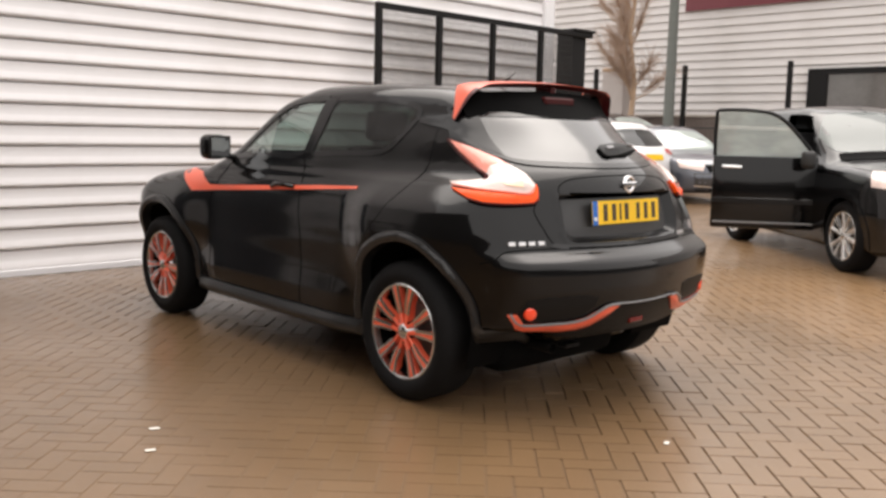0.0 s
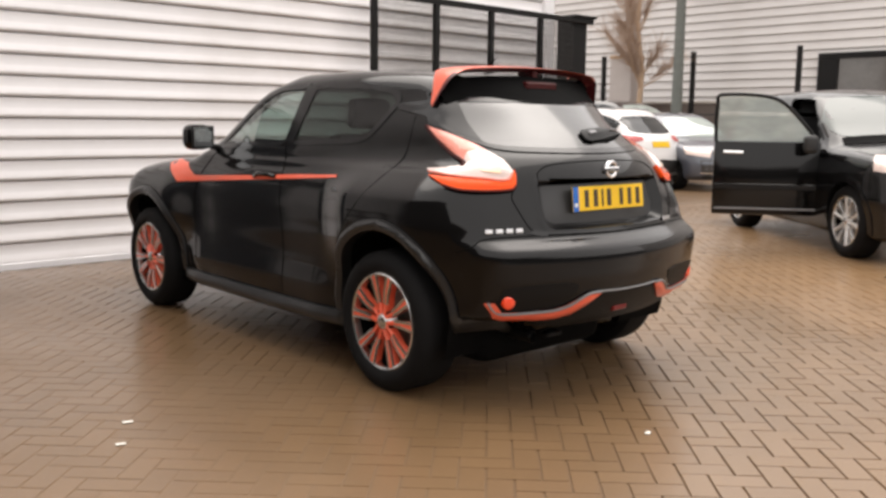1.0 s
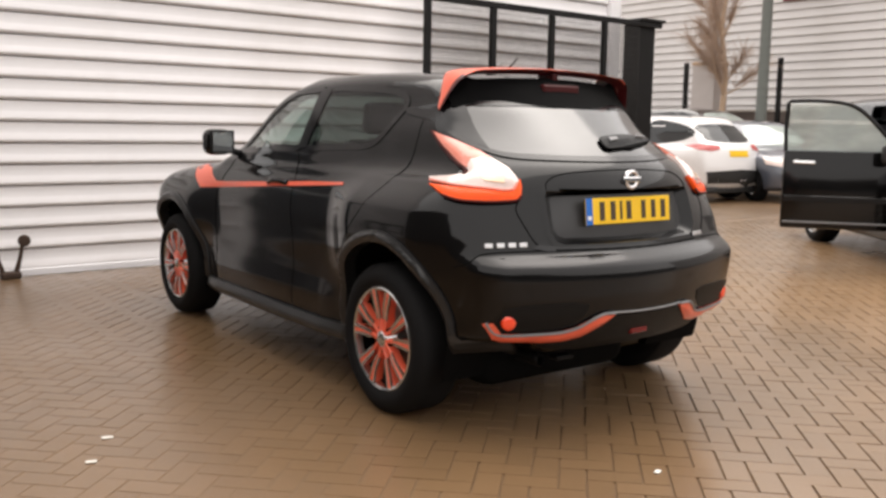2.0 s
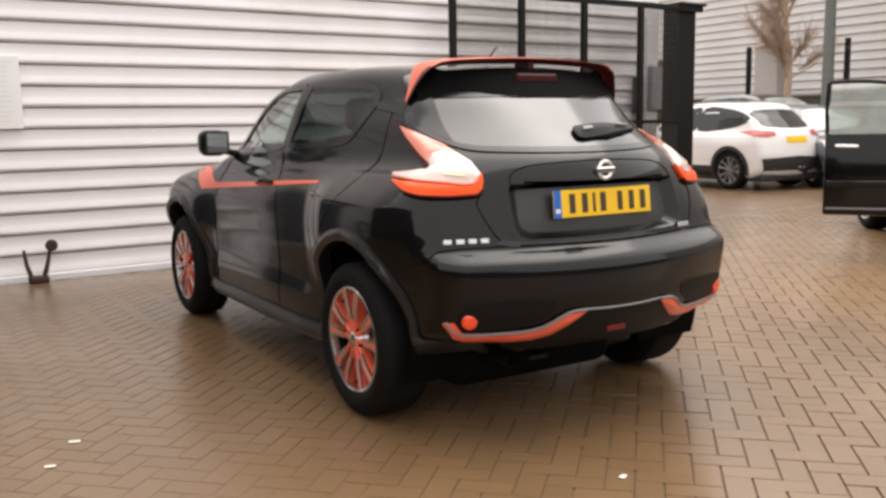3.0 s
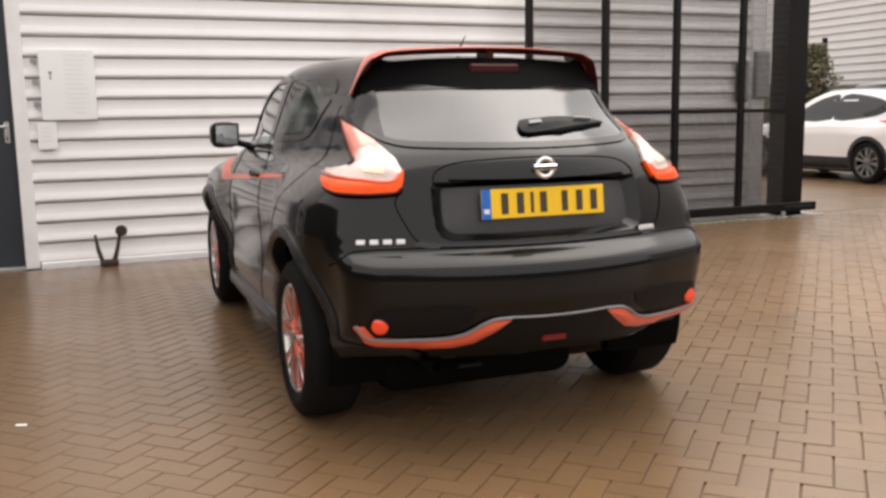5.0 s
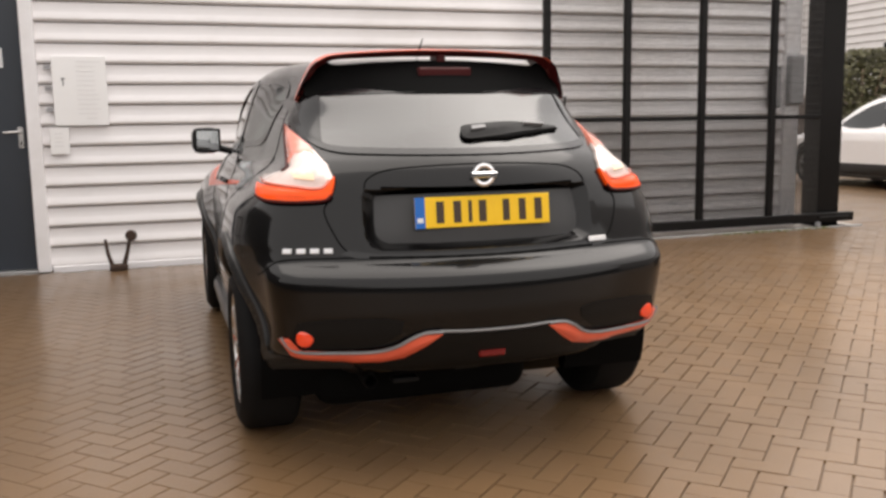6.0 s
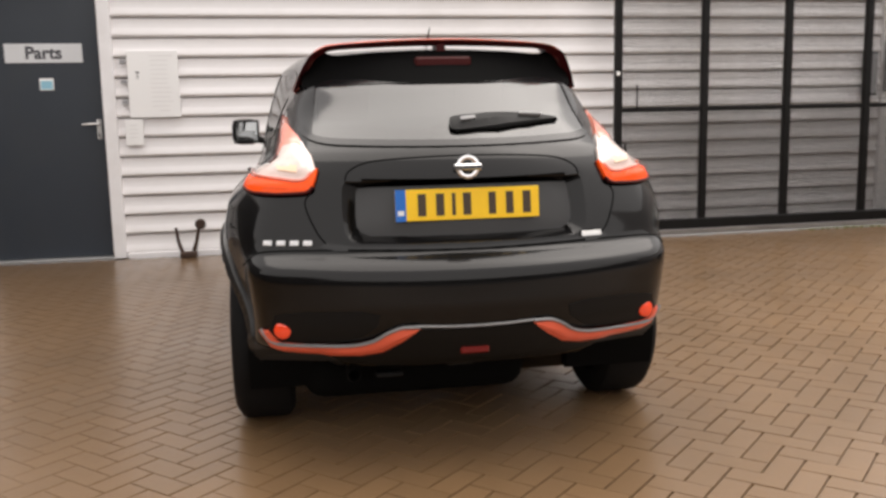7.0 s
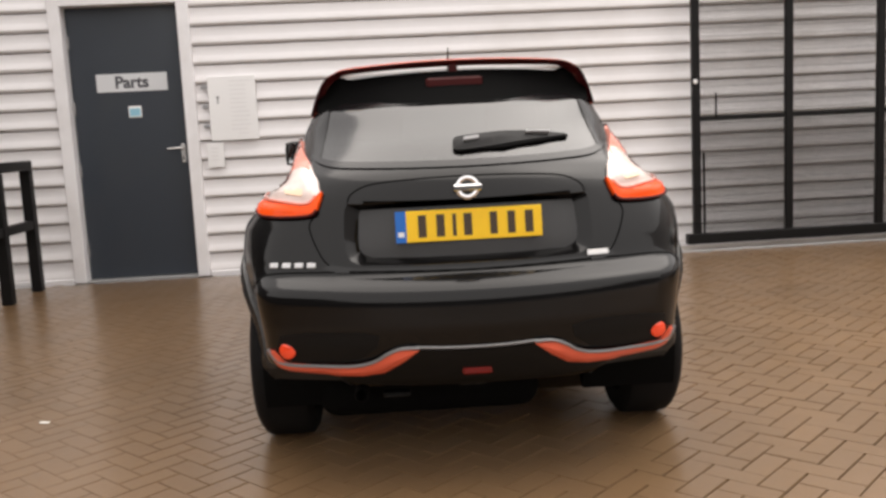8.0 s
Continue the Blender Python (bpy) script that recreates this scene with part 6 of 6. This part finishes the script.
part("lantern", cube(-1.7, -1.0, -0.85, -0.55, 9.24, 9.36, 0.04, seg=2), POLE_GREY, pole)


def bare_tree(name, label, m, height, radius, seed):
    """A leafless tree: tapered trunk, limbs and a haze of twigs."""
    rng = random.Random(seed)
    tree = thing(name, label, "tree", m)
    trunk, limbs, twigs = bmesh.new(), bmesh.new(), bmesh.new()
    spine = [Vector((rng.uniform(-0.04, 0.04) * k, rng.uniform(-0.04, 0.04) * k, height * k / 6)) for k in range(7)]
    tube(trunk, spine, [radius * (1 - 0.8 * k / 6) for k in range(7)], 10)
    for n in range(40):
        k = rng.uniform(1.6, 5.8)
        a = spine[int(k)].lerp(spine[min(int(k) + 1, 6)], k - int(k))
        ang, long = rng.uniform(0, 6.28), rng.uniform(0.8, 1.9) * (1.15 - k / 9)
        way = Vector((math.cos(ang), math.sin(ang), rng.uniform(0.5, 1.1))).normalized()
        b, c = a + way * long * 0.55, a + way * long + Vector((0, 0, long * 0.2))
        tube(limbs, [a, b, c], [radius * 0.26, radius * 0.15, radius * 0.05], 5, False)
        for q in range(130):
            s = a.lerp(c, rng.uniform(0.25, 1.0))
            w = (way + Vector((rng.uniform(-1, 1), rng.uniform(-1, 1), rng.uniform(-0.4, 1)))).normalized() * rng.uniform(0.25, 0.75)
            tube(twigs, [s, s + w * 0.5 + Vector((0, 0, 0.03)), s + w], [0.007, 0.005, 0.003], 3, False)
    finish("trunk", trunk, BARK, tree)
    finish("crown", limbs, BARK, tree)
    tagged(finish("twig_haze", twigs, TWIG, tree), kind="stuff")
    return tree


bare_tree("bare_tree", "slender leafless tree with pale bark and brown twigs", pose(19.6, 12.75, 0), 8.6, 0.105, 3)


def shrub(name, label, m, size, count, seed):
    """A shrub of many small leaf clumps on stems."""
    rng = random.Random(seed)
    plant = thing(name, label, "shrub", m)
    stems, vs, fs = bmesh.new(), [], []
    for k in range(7):
        a = rng.uniform(0, 6.28)
        tube(stems, [(0, 0, 0), (0.3 * size * math.cos(a), 0.3 * size * math.sin(a), 1.1 * size), (0.55 * size * math.cos(a), 0.55 * size * math.sin(a), 1.9 * size)], [0.05, 0.035, 0.015], 5)
    for _ in range(count):
        a, h = rng.uniform(0, 6.28), rng.random()
        r = size * math.sqrt(rng.random()) * (0.95 - 0.55 * h * h) * rng.uniform(0.7, 1.12)
        c = Vector((r * math.cos(a), r * math.sin(a), size * (0.25 + 2.1 * h)))
        u = Vector((rng.uniform(-1, 1), rng.uniform(-1, 1), rng.uniform(-1, 1))).normalized() * rng.uniform(0.05, 0.11)
        v = u.orthogonal().normalized() * rng.uniform(0.03, 0.06)
        o = len(vs)
        vs += [c - u, c + v, c + u, c - v]
        fs.append((o, o + 1, o + 2, o + 3))
    finish("stems", stems, TWIG, plant)
    tagged(raw("leaves", vs, fs, LEAF, plant), kind="stuff")
    return plant


shrub("evergreen_shrub", "dark green evergreen shrub by the boundary wall", pose(19.3, 17.6, 0), 1.35, 5200, 5)

# ---- moss along the concrete strip ----
moss_rng = random.Random(3)
vs, fs = [], []
for _ in range(420):
    c = Vector((moss_rng.uniform(4.6, 6.15), 4.405 - abs(moss_rng.gauss(0, 0.05)), moss_rng.uniform(0.002, 0.012)))
    u = Vector((moss_rng.uniform(-1, 1), moss_rng.uniform(-1, 1), moss_rng.uniform(0, 0.8))).normalized() * moss_rng.uniform(0.008, 0.02)
    v = u.orthogonal().normalized() * moss_rng.uniform(0.004, 0.009)
    o = len(vs)
    vs += [c - u, c + v, c + u, c - v]
    fs.append((o, o + 1, o + 2, o + 3))
tagged(raw("moss", vs, fs, MOSS), "yellow-green moss along the edge of the concrete strip", "moss", kind="stuff")

# ---- litter ----
for x, y, s in ((-1.929, 0.38, 0.022), (-2.06, 0.149, 0.02), (-0.401, -1.154, 0.02)):
    bit = bmesh.new()
    box(bit, -s, s, -s * 0.5, s * 0.5, 0, 0.004, 0.001, pose(0, 0, 0, 0, 4, 30 + 900 * s * x))
    tagged(finish("litter_scrap", bit, SPECK), "small pale scrap of litter on the paving", "litter", group="litter scraps").location = (x, y, 0.002)

# ---- block paving in a herringbone ----
pavement = thing("pavement", "wet brown concrete block paving laid in a herringbone", "pavement", kind="structure")
PA = radians(PAVE_ANGLE)
CA, SA = math.cos(PA), math.sin(PA)
UNIT, CH = 0.1005, 0.0009
JOINT_ALONG, JOINT_ACROSS = 0.0078, 0.0032  # wide open joints one way, tight ones the other


def block_verts(long, wide):
    a, b = long / 2, wide / 2
    low = [(-a, -b, -0.03), (a, -b, -0.03), (a, b, -0.03), (-a, b, -0.03)]
    mid_ring = [(x, y, -5 * CH) for x, y, _ in low]
    top = [(x - math.copysign(CH, x), y - math.copysign(CH, y), 0.0) for x, y, _ in low]
    return np.array(low + mid_ring + top)


BLOCKS = [block_verts(2 * UNIT - JOINT_ACROSS, UNIT - JOINT_ALONG), block_verts(2 * UNIT - JOINT_ALONG, UNIT - JOINT_ACROSS)]
BLOCK_FACES = [(k, (k + 1) % 4, 4 + (k + 1) % 4, 4 + k) for k in range(4)] + [(4 + k, 4 + (k + 1) % 4, 8 + (k + 1) % 4, 8 + k) for k in range(4)] + [(8, 9, 10, 11)]
rng = np.random.default_rng(7)
blocks = []
for p in range(-170, 171):
    for q in range(-90, 91):
        ox, oy = p + 2 * q + 2.0, p - 2 * q + 0.07
        for cx, cy, quarter in ((ox + 1.0, oy + 0.5, 0), (ox + 0.5, oy + 2.0, 1)):
            x, y = UNIT * (cx * CA - cy * SA), UNIT * (cx * SA + cy * CA)
            if -7.5 < x < 11.5 and -3.3 < y < 4.66 and not (x > 2.2 and y > 4.36):
                blocks.append((x, y, quarter))
mesh_near = []
for shape in BLOCKS:
    mesh_near.append(bpy.data.meshes.new("paver"))
    mesh_near[-1].from_pydata([tuple(v) for v in shape], [], BLOCK_FACES)
    mesh_near[-1].materials.append(PAVER)
vs, fs, near = [], [], 0
for x, y, quarter in blocks:
    turn = PA + quarter * math.pi / 2 + rng.normal(0, 0.006)
    calm = 0.25 if x < -0.7 else 1.0  # bedded more evenly on the damp side
    dz, tx, ty = calm * rng.normal(0, 0.0008), calm * rng.normal(0, 0.005), calm * rng.normal(0, 0.005)
    if -1.75 < x < 1.95 and -1.85 < y < -0.28 and near < 300:
        ob = new("paver", mesh_near[quarter])
        ob.parent = pavement
        ob.matrix_basis = Matrix.Translation((x, y, dz - 0.001)) @ Euler((tx, ty, turn)).to_matrix().to_4x4()
        near += 1
        continue
    c, s = math.cos(turn), math.sin(turn)
    v = BLOCKS[quarter]
    z = v[:, 2] + dz - 0.001 + tx * v[:, 1] + ty * v[:, 0]
    o = len(vs)
    vs.extend(np.stack([x + c * v[:, 0] - s * v[:, 1], y + s * v[:, 0] + c * v[:, 1], z], 1))
    fs.extend([tuple(o + k for k in fc) for fc in BLOCK_FACES])
# the sand lies flush on the damp side of the yard and low in the joints elsewhere
fill_x, fill_z = (-2.1, -1.4, -0.3, 2.4, 4.2), (-0.0027, -0.0065, -0.0108, -0.0112, -0.0060)
fill = bmesh.new()
edges = []
for y, shift in ((-3.3, -0.3), (-1.8, -0.3), (-0.6, 0.55), (4.66, 0.55)):
    inner = [(x + (shift if x < 0 else 0.0), z) for x, z in zip(fill_x, fill_z)]
    edges.append([fill.verts.new((x, y, z)) for x, z in [(-7.5, -0.0026)] + inner + [(11.4, -0.0050)]])
for a, b in zip(edges, edges[1:]):
    for k in range(len(a) - 1):
        fill.faces.new((a[k], a[k + 1], b[k + 1], b[k]))
finish("joint_filling", fill, JOINT_DAMP, pavement, "damp sand washed into the joints", smooth=False)
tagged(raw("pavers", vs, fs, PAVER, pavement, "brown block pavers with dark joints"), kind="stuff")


def far_paving():
    """Block paving too far off to tell single blocks: bricks in the material."""
    m = PAVER.copy()
    m.name = "brown_block_paving_far"
    n, l = m.node_tree.nodes, m.node_tree.links
    b = n["Principled BSDF"]
    link = b.inputs["Base Color"].links[0]
    brick, mapping, mix = n.new("ShaderNodeTexBrick"), n.new("ShaderNodeMapping"), n.new("ShaderNodeMix")
    coord = n.new("ShaderNodeTexCoord")
    l.new(coord.outputs["Object"], mapping.inputs["Vector"])
    mapping.inputs["Rotation"].default_value = (0, 0, -PA)
    l.new(mapping.outputs["Vector"], brick.inputs["Vector"])
    brick.inputs["Scale"].default_value = 1.0
    brick.inputs["Brick Width"].default_value, brick.inputs["Row Height"].default_value, brick.inputs["Mortar Size"].default_value = 0.2, 0.1, 0.005
    brick.inputs["Color1"].default_value, brick.inputs["Color2"].default_value, brick.inputs["Mortar"].default_value = (1, 1, 1, 1), (0.90, 0.90, 0.90, 1), (0.65, 0.65, 0.65, 1)
    mix.data_type, mix.blend_type = "RGBA", "MULTIPLY"
    mix.inputs["Factor"].default_value = 1.0
    l.new(link.from_socket, mix.inputs[6])
    l.new(brick.outputs["Color"], mix.inputs[7])
    l.new(mix.outputs[2], b.inputs["Base Color"])
    return m


FAR_PAVE = far_paving()
for x0, x1, y0, y1 in ((-7.45, 11.45, -5.0, -3.25), (11.45, 60, -5.0, 60), (6.2, 11.45, 4.62, 60)):
    finish("paved_area", cube(x0, x1, y0, y1, -0.03, -0.003), FAR_PAVE, pavement, smooth=False)
# Unseen ground, made dark asphalt to darken the reflections in the car.
road = thing("road", "dark asphalt added out of view beyond the block paving", "road", kind="structure")
for x0, x1, y0, y1 in ((-30, -7.45, -40, 4.75), (-7.45, 60, -40, -5.0)):
    part("asphalt", cube(x0, x1, y0, y1, -0.03, -0.006), ASPHALT, road, smooth=False)
